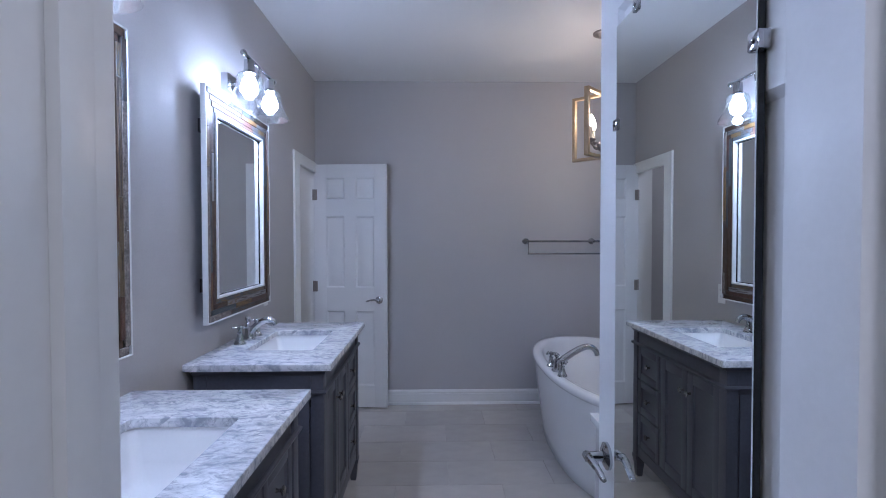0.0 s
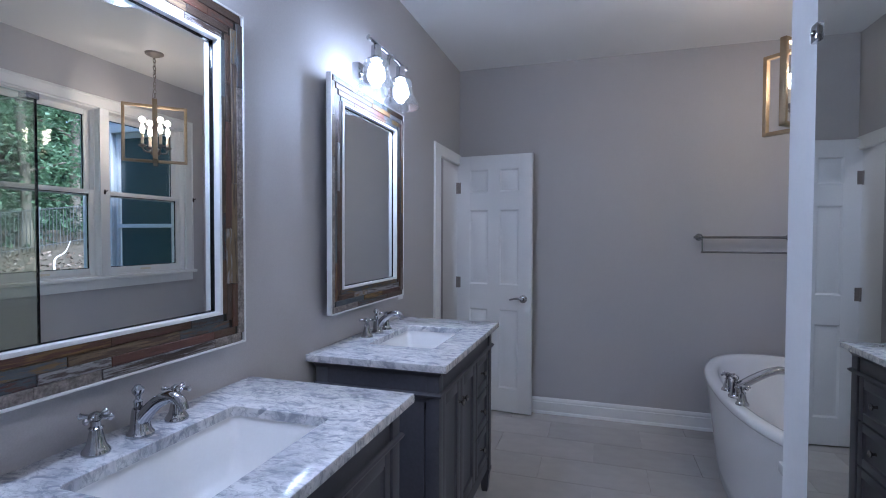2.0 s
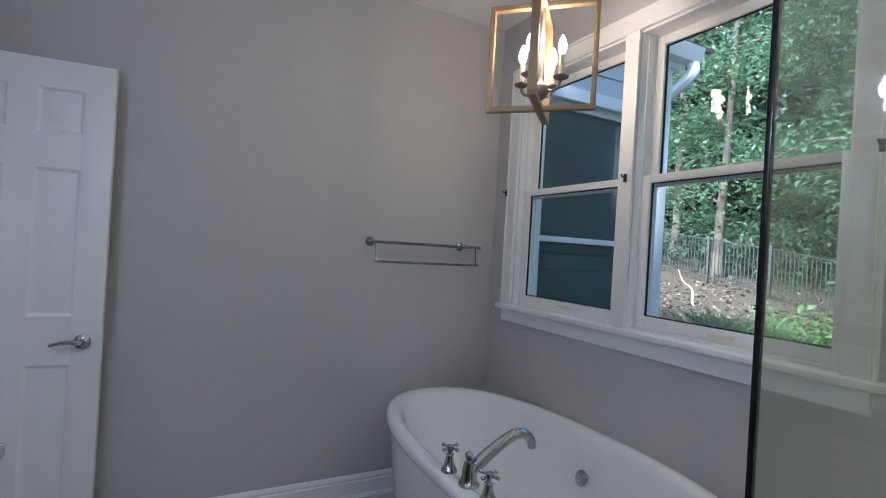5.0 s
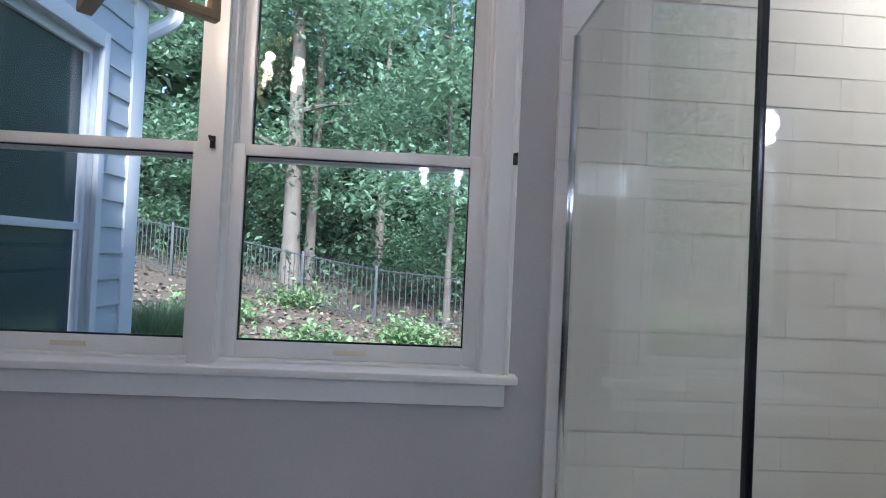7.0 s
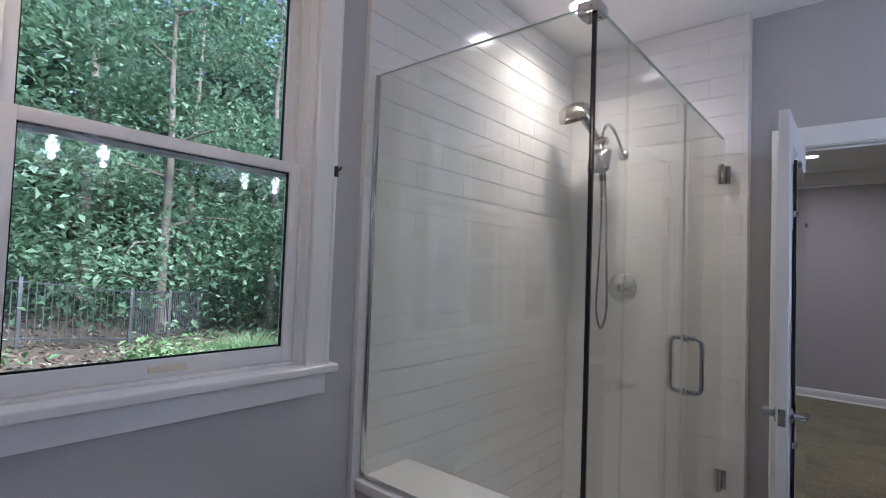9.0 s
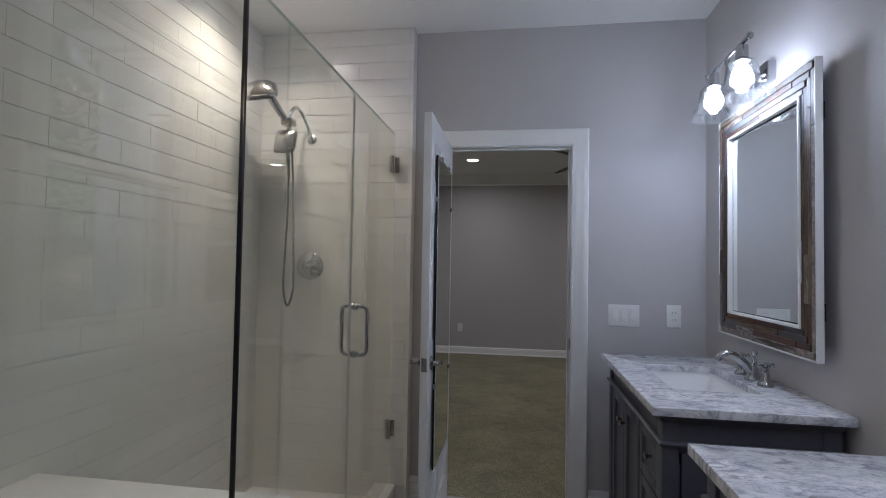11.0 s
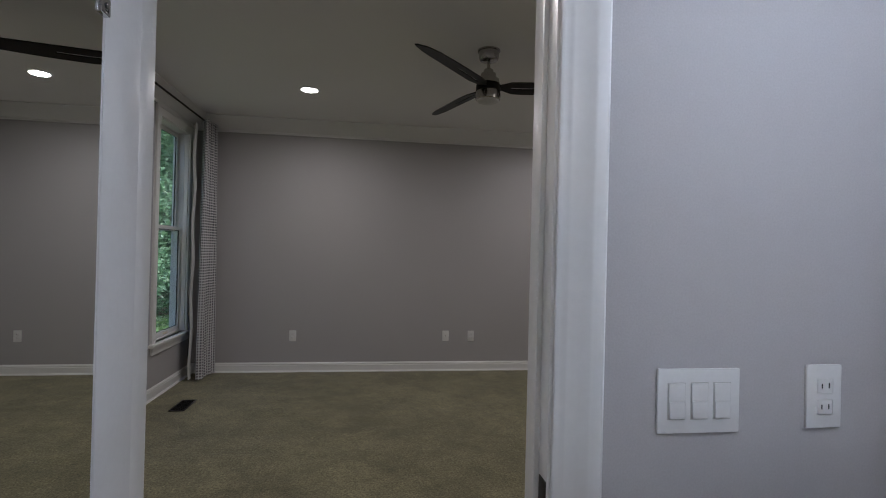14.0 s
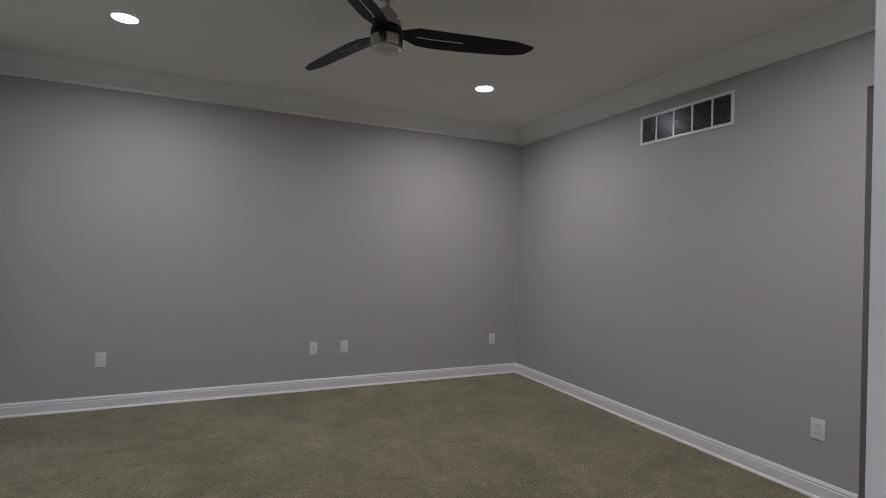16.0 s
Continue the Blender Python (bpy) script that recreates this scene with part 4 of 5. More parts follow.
part("front_panel", box((GX + 0.007, GY - 0.005, 0.656), (EAST - 0.024, GY + 0.005, GT), 0.0008, None, 1), SHOWERGLASS, enc, "tinted glass panel on the knee wall")
side = box((GX - 0.005, 0.822, 0.110), (GX + 0.005, 1.4445, GT), 0)
box((GX - 0.005, 1.4445, 0.656), (GX + 0.005, GY - 0.0055, GT), 0, side)
bmesh.ops.remove_doubles(side, verts=side.verts, dist=1e-5)
part("side_panel", side, SHOWERGLASS, enc, "tinted glass side panel")
door = part("glass_door", box((GX - 0.005, SW + 0.012, 0.125), (GX + 0.005, 0.815, GT), 0.0008, None, 1), SHOWERGLASS, enc, "hinged tinted glass door")
part("corner_seal", box((GX - 0.0055, GY - 0.0045, 0.654), (GX + 0.0055, GY + 0.0055, GT), 0.001), BLACK, enc, "dark seal at the glass corner")
edge = box((GX - 0.0045, 0.8153, 0.125), (GX + 0.0045, 0.8175, GT))
part("door_edge_seal", edge, FROST, enc, "pale strip on the door edge")
EDGE = material("polished_glass_edge", (0.55, 0.66, 0.63), 0.08, vary=0.05, scale=12)
for a, b in (((GX + 0.03, GY - 0.0052, GT - 0.0015), (EAST - 0.024, GY + 0.0052, GT + 0.0012)), ((GX - 0.0052, 0.824, GT - 0.0015), (GX + 0.0052, GY - 0.052, GT + 0.0012))):
    part("glass_edge", box(a, b, 0.0008, None, 1), EDGE, enc, "polished pale green glass edge")
part("glass_edge", box((GX - 0.0052, SW + 0.013, GT - 0.0015), (GX + 0.0052, 0.814, GT + 0.0012), 0.0008, None, 1), EDGE, door, "polished pale green glass edge")
part("top_clamp", box((GX - 0.014, GY - 0.05, GT - 0.022), (GX + 0.045, GY + 0.014, GT + 0.012), 0.004), CHROME, enc, "square chrome glass clamp")
ch = box((EAST - 0.030, GY - 0.010, 0.653), (EAST - 0.0215, GY + 0.010, GT), 0.0008)
part("wall_channel", ch, CHROME, enc, "slim chrome wall channel")
part("bottom_channel", box((GX + 0.012, GY - 0.009, 0.6525), (EAST - 0.030, GY + 0.009, 0.662), 0.0008), CHROME, enc, "slim chrome bottom channel")
for z in (1.93, 0.42):
    b = box((GX - 0.012, SW + 0.001, z - 0.045), (GX + 0.012, SW + 0.062, z + 0.045), 0.003)
    box((GX - 0.028, SW + 0.0003, z - 0.045), (GX + 0.028, SW + 0.006, z + 0.045), 0.002, b)
    part("door_hinge", b, NICKEL, enc, "square nickel glass hinge")
for s in (-1, 1):
    x1 = GX + s * 0.058
    pts = curve_points([(GX + s * 0.005, 0.755, 0.955), (GX + s * 0.040, 0.755, 0.955), (x1, 0.755, 0.975), (x1, 0.755, 1.06), (x1, 0.755, 1.145), (GX + s * 0.040, 0.755, 1.165), (GX + s * 0.005, 0.755, 1.165)], 5)
    b = tube(pts, 0.0095, 12)
    for z in (0.955, 1.165):
        lathe([(0.016, 0), (0.016, 0.008), (0.011, 0.011)], 16, b, pose(GX + s * 0.005, 0.755, z, 0, 90 * s, 0))
    part("pull_handle", b, CHROME, door, "D-shaped chrome pull handle")
v = thing("shower_valve", pose(2.205, SW, 1.335, -90), "round chrome shower valve with a lever", "shower valve")
part("escutcheon", lathe([(0.082, 0), (0.082, 0.005), (0.074, 0.012), (0.040, 0.018), (0.030, 0.022), (0.028, 0.055), (0.020, 0.062)], 32), CHROME, v)
part("lever", tube(curve_points([(0, 0, 0.05), (-0.03, -0.01, 0.055), (-0.075, -0.02, 0.050)]), [0.012] * 6 + [0.009] * 6 + [0.005], 10), CHROME, v)
sh = thing("hand_shower_set", pose(2.215, SW, 2.092), "brushed nickel shower head with a handheld wand and hose", "shower head")
b = lathe([(0.030, 0), (0.030, 0.006), (0.018, 0.012), (0.010, 0.014)], 20, None, pose(0, 0, 0, -90))
tube(curve_points([(0, 0.01, 0), (0.012, 0.05, 0.075), (0.030, 0.09, 0.135), (0.040, 0.14, 0.150), (0.045, 0.19, 0.11), (0.047, 0.205, 0.06)]), 0.010, 12, b)
part("arm", b, CHROME, sh)
part("holder", box((0.015, 0.180, 0.025), (0.085, 0.235, 0.062), 0.008), NICKEL, sh)
face = pose(0.148, 0.335, 0.172, 138, 12, 20)
head = loft([[tuple(face @ Vector(p)) for p in rounded(-r, r, -r, r, r * 0.45, z)] for r, z in ((0.022, -0.060), (0.056, -0.044), (0.082, -0.020), (0.087, 0.0), (0.078, 0.004))], True, True, True)
tube([(0.060, 0.215, 0.05), (0.085, 0.245, 0.095), (0.130, 0.300, 0.190)], [0.016, 0.02, 0.022], 12, head)
part("fixed_head", head, NICKEL, sh)
wand = tube(curve_points([(0.028, 0.235, -0.265), (0.026, 0.245, -0.19), (0.024, 0.262, -0.13), (0.022, 0.270, -0.085)]), [0.010] * 6 + [0.012] * 6 + [0.015] * 6 + [0.020], 12)
tube([(0.022, 0.262, -0.10), (0.035, 0.235, -0.02), (0.045, 0.215, 0.03)], [0.014, 0.012, 0.012], 10, wand)
hf = pose(0.022, 0.292, -0.085, 108, 0, 0)
add(wand, loft([[tuple(hf @ Vector(p)) for p in rounded(-r, r, -r * 1.15, r * 1.15, r * 0.4, z)] for r, z in ((0.026, -0.036), (0.054, -0.018), (0.061, 0.0), (0.054, 0.004))], True, True, True))
part("handheld_wand", wand, NICKEL, sh)
hose = curve_points([(0.028, 0.235, -0.265), (0.034, 0.225, -0.45), (0.046, 0.22, -0.70), (0.050, 0.22, -0.88), (0.025, 0.22, -0.975), (-0.004, 0.215, -0.88), (0.002, 0.21, -0.65), (0.016, 0.20, -0.35), (0.030, 0.20, -0.10), (0.040, 0.205, 0.02)], 8)
part("hose", tube(hose, 0.0065, 8), NICKEL, sh, "flexible metal hose")


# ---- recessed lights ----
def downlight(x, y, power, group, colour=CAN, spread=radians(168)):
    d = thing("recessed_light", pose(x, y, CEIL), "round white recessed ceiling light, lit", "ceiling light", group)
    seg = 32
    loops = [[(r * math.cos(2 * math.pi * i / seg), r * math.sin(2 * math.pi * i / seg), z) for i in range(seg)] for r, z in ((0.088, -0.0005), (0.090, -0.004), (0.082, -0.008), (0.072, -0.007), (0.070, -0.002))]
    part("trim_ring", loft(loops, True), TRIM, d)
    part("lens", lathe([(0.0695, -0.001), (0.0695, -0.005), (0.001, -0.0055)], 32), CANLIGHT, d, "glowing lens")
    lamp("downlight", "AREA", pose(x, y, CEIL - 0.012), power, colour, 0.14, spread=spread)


downlight(2.228, 0.63, SHOWER_W, "shower light", SHOWER, radians(130))
# closet lamp is out of view, added to account for the lit closet interior
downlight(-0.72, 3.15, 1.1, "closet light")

# ---- lantern over the tub ----
lan = thing("lantern_pendant", pose(2.067, 2.775, 1.93), "gold-grey open lantern pendant with four lit candles", "pendant lamp")
LS, LH, BW, BD = 0.212, 0.425, 0.020, 0.030
for a in (-46, 44):
    b = bmesh.new()
    box((-LS, -BD / 2, 0), (LS, BD / 2, BW), 0.002, b)
    box((-LS, -BD / 2 + 0.0004, LH - BW), (LS, BD / 2 - 0.0004, LH), 0.002, b)
    for s in (-1, 1):
        box((s * (LS - BW / 2) - BW / 2, -BD / 2 - 0.0004, 0.0005), (s * (LS - BW / 2) + BW / 2, BD / 2 + 0.0004, LH - 0.0005), 0.002, b)
    bmesh.ops.transform(b, matrix=pose(0, 0, 0.0 if a < 0 else 0.001, 0, 0, a), verts=b.verts)
    part("lantern_frame", b, LANTERN, lan, "square gold-grey metal hoop")
b = lathe([(0.006, 0.02), (0.010, 0.022), (0.006, 0.04), (0.030, 0.060), (0.036, 0.078), (0.034, 0.095), (0.012, 0.115), (0.007, 0.13), (0.010, 0.20), (0.008, 0.30), (0.007, LH - 0.02)], 20)
part("center_column", b, PEWTER, lan)
for k in range(4):
    a = radians(90 * k + 21)
    dx, dy = math.cos(a), math.sin(a)
    arm = tube(curve_points([(0.030 * dx, 0.030 * dy, 0.080), (0.055 * dx, 0.055 * dy, 0.072), (0.080 * dx, 0.080 * dy, 0.085), (0.088 * dx, 0.088 * dy, 0.108)]), 0.006, 8)
    lathe([(0.006, 0.104), (0.028, 0.116), (0.030, 0.121), (0.012, 0.119), (0.012, 0.130)], 18, arm, pose(0.088 * dx, 0.088 * dy, 0))
    am = part("candle_arm", arm, PEWTER, lan)
    part("candle", lathe([(0.0105, 0.122), (0.0105, 0.205), (0.006, 0.206)], 14, None, pose(0.088 * dx, 0.088 * dy, 0)), CANDLE, am, "ivory candle sleeve")
    part("bulb", lathe([(0.009, 0.206), (0.015, 0.222), (0.0165, 0.238), (0.012, 0.258), (0.005, 0.274), (0.001, 0.280)], 14, None, pose(0.088 * dx, 0.088 * dy, 0)), BULB_WARM, am, "lit flame-shaped bulb")
    lamp("lantern_lamp", "POINT", pose(2.067 + 0.088 * dx, 2.775 + 0.088 * dy, 1.93 + 0.305), CHAND_W, WARM, 0.02)
z = LH
k = 0
while z < CEIL - 1.93 - 0.035:
    ring = [(0.009 * math.cos(2 * math.pi * i / 12), 0, z + 0.016 + 0.018 * math.sin(2 * math.pi * i / 12)) for i in range(12)]
    b = tube(ring, 0.0025, 6, None, True)
    bmesh.ops.transform(b, matrix=pose(0, 0, 0, 0, 0, 90 * (k % 2) + 20), verts=b.verts)
    part("chain_link", b, PEWTER, lan)
    z += 0.0285
    k += 1
part("canopy", lathe([(0.010, CEIL - 1.93 - 0.035), (0.030, CEIL - 1.93 - 0.028), (0.062, CEIL - 1.93 - 0.012), (0.064, CEIL - 1.93 - 0.001)], 28), PEWTER, lan)
cord = curve_points([(0.01, 0, LH + 0.01), (0.045, 0.02, LH + 0.05), (0.05, 0.03, LH + 0.10), (0.02, 0.01, LH + 0.16), (-0.01, 0, LH + 0.24), (0.01, 0.01, CEIL - 1.93 - 0.03)], 6)
part("cord", tube(cord, 0.002, 6), PEWTER, lan, "thin supply cord")

# ---- towel rack on the north wall ----
# darker than CHROME: the bars' dark reflections are put into the base colour
RACK = material("dark_chrome", (0.27, 0.27, 0.28), 0.10, 1.0, vary=0.06, scale=30)
tr = thing("towel_rack", pose(2.06, NORTH, 1.39), "polished chrome double towel bar on the wall", "towel rack")
for x in (-0.30, 0.262):
    b = lathe([(0.026, 0), (0.026, 0.006), (0.018, 0.012), (0.009, 0.016), (0.009, 0.062), (0.013, 0.066), (0.013, 0.080), (0.004, 0.084)], 18, None, pose(x, 0, 0, 90))
    part("post", b, RACK, tr)
part("upper_bar", tube([(-0.345, -0.072, 0.0), (0.362, -0.072, 0.0)], 0.009, 12), RACK, tr)
part("lower_bar", tube([(-0.300, -0.088, -0.104), (0.345, -0.088, -0.104)], 0.007, 12), RACK, tr)
for x in (-0.292, 0.330):
    part("drop_link", tube([(x, -0.074, -0.006), (x, -0.087, -0.102)], 0.0035, 8), RACK, tr)


# ---- wall plates ----
def wall_plate(name, m, w, h, kind, label, category, group):
    """A plate in the local x-z plane facing +y."""
    p = thing(name, m, label, category, group)
    part("plate", box((-w / 2, 0.0, -h / 2), (w / 2, 0.006, h / 2), 0.003), PLASTIC, p)
    if kind == "switch":
        for i in range(3):
            x = (i - 1) * 0.046
            b = box((x - 0.0165, 0.0055, -0.033), (x + 0.0165, 0.0085, 0.033), 0.002)
            box((x - 0.0155, 0.008, -0.032), (x + 0.0155, 0.0105, 0.0), 0.002, b)
            part("rocker", b, PLASTIC, p)
            # grey plate round the rocker paints in its soft shadow line
            part("rocker_gap", box((x - 0.0178, 0.0050, -0.0343), (x + 0.0178, 0.0063, 0.0343)), FROST, p, "thin shadow gap")
    elif kind == "outlet":
        for z in (-0.02, 0.02):
            o = part("socket_face", box((-0.0165, 0.0055, z - 0.014), (0.0165, 0.0085, z + 0.014), 0.003), PLASTIC, p)
            slots = box((-0.0085, 0.0084, z - 0.004), (-0.0065, 0.0089, z + 0.006))
            box((0.0065, 0.0084, z - 0.004), (0.0085, 0.0089, z + 0.005), 0, slots)
            part("slots", slots, BLACK, o, "dark outlet slots")
    else:
        part("jack", lathe([(0.006, 0.005), (0.006, 0.011), (0.003, 0.012)], 12, None, pose(0, 0, 0, -90)), NICKEL, p)
    return p


wall_plate("light_switch", pose(0.405, 0, 1.092), 0.166, 0.120, "switch", "white three-gang rocker switch plate", "light switch", "")
wall_plate("outlet", pose(0.142, 0, 1.096), 0.076, 0.122, "outlet", "white wall outlet above the vanity", "outlet", "wall outlets")
wall_plate("outlet", pose(WEST, 2.515, 1.08, 0, 0, -90), 0.07, 0.115, "outlet", "white wall outlet beside the mirror", "outlet", "wall outlets")
for x in (1.857, -0.122, -1.777):
    wall_plate("outlet", pose(x, BED_S, 0.395), 0.074, 0.118, "outlet", "white wall outlet above the baseboard", "outlet", "wall outlets")
wall_plate("cable_plate", pose(0.17, BED_S, 0.395), 0.074, 0.118, "jack", "painted-over cable plate above the baseboard", "wall plate", "")
wall_plate("outlet", pose(BED_W_X, -1.64, 0.39, 0, 0, -90), 0.074, 0.118, "outlet", "white wall outlet near the hall opening", "outlet", "wall outlets")
wall_plate("outlet", pose(BED_E, -3.42, 0.336, 0, 0, 90), 0.074, 0.118, "outlet", "white wall outlet between the windows", "outlet", "wall outlets")
for y in (1.862, 2.752, 3.64):
    h = thing("curtain_hook", pose(EAST - 0.026, y, 1.722), "small tarnished brass hook on the window casing", "hook", "window hooks")
    b = box((-0.004, -0.007, -0.018), (0.002, 0.007, 0.018), 0.001)
    tube([(-0.004, 0, 0.004), (-0.020, 0, 0.004), (-0.026, 0, 0.014)], 0.0035, 8, b)
    part("hook_body", b, DARKMETAL, h)

# ---- bedroom ----
# the two lights at y -1.20 are unseen, added by symmetry with the far pair
for x, y in ((1.594, -3.60), (-0.992, -3.655), (1.594, -1.20), (-0.992, -1.20)):
    downlight(x, y, BED_W, "bedroom recessed lights")
fan = thing("ceiling_fan", pose(0.258, -2.470, CEIL), "ceiling fan with dark blades and a brushed nickel motor", "ceiling fan")
part("canopy", lathe([(0.012, -0.082), (0.030, -0.081), (0.060, -0.070), (0.066, -0.060), (0.070, -0.012), (0.077, -0.010), (0.078, -0.001)], 28), NICKEL, fan)
part("downrod", lathe([(0.011, -0.15), (0.011, -0.075)], 14), NICKEL, fan)
part("motor", lathe([(0.020, -0.126), (0.032, -0.134), (0.034, -0.154), (0.052, -0.160), (0.056, -0.194), (0.074, -0.200), (0.078, -0.230), (0.07, -0.238)], 32), NICKEL, fan)
part("blade_hub", lathe([(0.04, -0.236), (0.083, -0.240), (0.085, -0.278), (0.06, -0.284)], 32), FANBLADE, fan, "dark blade hub")
part("light_ring", lathe([(0.05, -0.282), (0.083, -0.284), (0.087, -0.308), (0.085, -0.338), (0.078, -0.342)], 32), NICKEL, fan)
part("bowl", lathe([(0.078, -0.338), (0.070, -0.353), (0.040, -0.364), (0.002, -0.368)], 32), FROST, fan, "unlit frosted glass bowl")
for a in (169, 50, 291):
    prof = [(0.05, 0.020), (0.10, 0.034), (0.16, 0.072), (0.25, 0.082), (0.42, 0.076), (0.57, 0.066), (0.70, 0.052), (0.78, 0.026), (0.815, -0.02)]
    up, lo = [], []
    for r, w in prof:
        tw = radians(-13)
        for sign, out in ((1, up), (-1, lo)):
            y = w if sign > 0 else -0.066 * min(1.0, (r / 0.16)) * (1.0 if r < 0.72 else 0.75) if r < 0.80 else -0.040
            out.append((r, y * math.cos(tw), -0.260 + y * math.sin(tw)))
    b = bmesh.new()
    strips = []
    for (p, q) in zip(up, lo):
        p, q = Vector(p), Vector(q)
        strips.append([p, p.lerp(q, 0.44), p.lerp(q, 0.56), q])
    for off in (0.0, 0.007):
        vs = [[b.verts.new(c + Vector((0, 0, off))) for c in row] for row in strips]
        for i in range(len(vs) - 1):
            for j in range(3):
                if j == 1 and i in (2, 3):
                    continue
                b.faces.new((vs[i][j], vs[i][j + 1], vs[i + 1][j + 1], vs[i + 1][j]))
        if off == 0:
            low = vs
    n = len(vs)
    border = [(i, 0) for i in range(n)] + [(n - 1, 1), (n - 1, 2)] + [(i, 3) for i in range(n - 1, -1, -1)] + [(0, 2), (0, 1)]
    for loop in (border, [(2, 1), (3, 1), (4, 1), (4, 2), (3, 2), (2, 2)]):
        for (i, j), (k, l) in zip(loop, loop[1:] + loop[:1]):
            b.faces.new((low[i][j], low[k][l], vs[k][l], vs[i][j]))
    bmesh.ops.transform(b, matrix=pose(0, 0, 0, 0, 0, a), verts=b.verts)
    part("fan_blade", b, FANBLADE, fan, "dark tapered blade with a slot")
vent = thing("return_grille", pose(BED_W_X, -2.595, 2.372, 0, 0, -90), "white return air grille high on the wall", "air vent")
VW, VH = 0.405, 0.118
b = box((-VW, 0, -VH), (VW, 0.008, -VH + 0.022), 0.002)
box((-VW, 0, VH - 0.022), (VW, 0.008, VH), 0.002, b)
box((-VW, 0.0002, -VH + 0.022), (-VW + 0.022, 0.0078, VH - 0.022), 0.001, b)
box((VW - 0.022, 0.0002, -VH + 0.022), (VW, 0.0078, VH - 0.022), 0.001, b)
part("frame", b, TRIM, vent)
# flat black sheet stands for the unlit depth behind the slats
part("backing", box((-VW + 0.02, 0.0, -VH + 0.02), (VW - 0.02, 0.001, VH - 0.02)), BLACK, vent, "black sheet for the dark duct opening")
for k in range(1, 5):
    x = -VW + 2 * VW * k / 5
    part("divider", box((x - 0.006, 0.001, -VH + 0.022), (x + 0.006, 0.0078, VH - 0.022)), TRIM, vent)
louvre = box((-VW + 0.023, -0.0004, -0.0048), (VW - 0.023, 0.0004, 0.0048))
first = None
for k in range(16):
    if first is None:
        first = part("slat", louvre, PEWTER, vent)
        ob = first
    else:
        ob = new("slat", first.data)
        ob.parent = vent
    ob.matrix_local = pose(0, 0.004, -VH + 0.03 + k * 0.0117, 40, 0, 0)
fv = thing("floor_register", pose(2.565, -3.60, 0.004), "dark metal floor register in the carpet", "air vent")
b = box((-0.062, -0.152, 0), (-0.050, 0.152, 0.005), 0.001)
box((0.050, -0.152, 0), (0.062, 0.152, 0.005), 0.001, b)
box((-0.05, -0.152, 0), (0.05, -0.138, 0.005), 0.001, b)
box((-0.05, 0.138, 0), (0.05, 0.152, 0.005), 0.001, b)
part("frame", b, DARKMETAL, fv)
# no hole here: the duct's darkness is a black sheet on the carpet
part("duct", box((-0.052, -0.14, 0.0002), (0.052, 0.14, 0.0012)), BLACK, fv, "black sheet for the dark duct below")
for k in range(13):
    part("slat", box((-0.05, -0.128 + k * 0.0213 - 0.003, 0.001), (0.05, -0.128 + k * 0.0213 + 0.003, 0.004)), DARKMETAL, fv)


# ---- curtains ----
def curtain_material():
    m = material("grey_dotted_fabric", (0.60, 0.60, 0.61), 0.85, vary=0.04, scale=8, fine=500, bump=0.2, spec=0.2)
    n, l = m.node_tree.nodes, m.node_tree.links
    p = n["Principled BSDF"]
    base = p.inputs["Base Color"].links[0].from_socket
    uv, vor, less, mx, mp = n.new("ShaderNodeUVMap"), n.new("ShaderNodeTexVoronoi"), n.new("ShaderNodeMapRange"), n.new("ShaderNodeMix"), n.new("ShaderNodeMapping")
    vor.inputs["Randomness"].default_value = 0.0
    vor.inputs["Scale"].default_value = 1.0
    mp.inputs["Scale"].default_value = (38, 36, 1)
    l.new(uv.outputs[0], mp.inputs[0])
    l.new(mp.outputs[0], vor.inputs["Vector"])
    less.inputs[1].default_value, less.inputs[2].default_value, less.inputs[3].default_value, less.inputs[4].default_value = 0.30, 0.37, 1.0, 0.0
    l.new(vor.outputs["Distance"], less.inputs[0])
    mx.data_type = "RGBA"
    mx.inputs[7].default_value = (0.045, 0.045, 0.06, 1)
    l.new(less.outputs[0], mx.inputs[0])
    l.new(base, mx.inputs[6])
    l.new(mx.outputs[2], p.inputs["Base Color"])
    return m


FABRIC = curtain_material()
LINING = material("white_lining_cloth", (0.66, 0.66, 0.65), 0.85, vary=0.04, scale=7, fine=300, bump=0.15, spec=0.2)


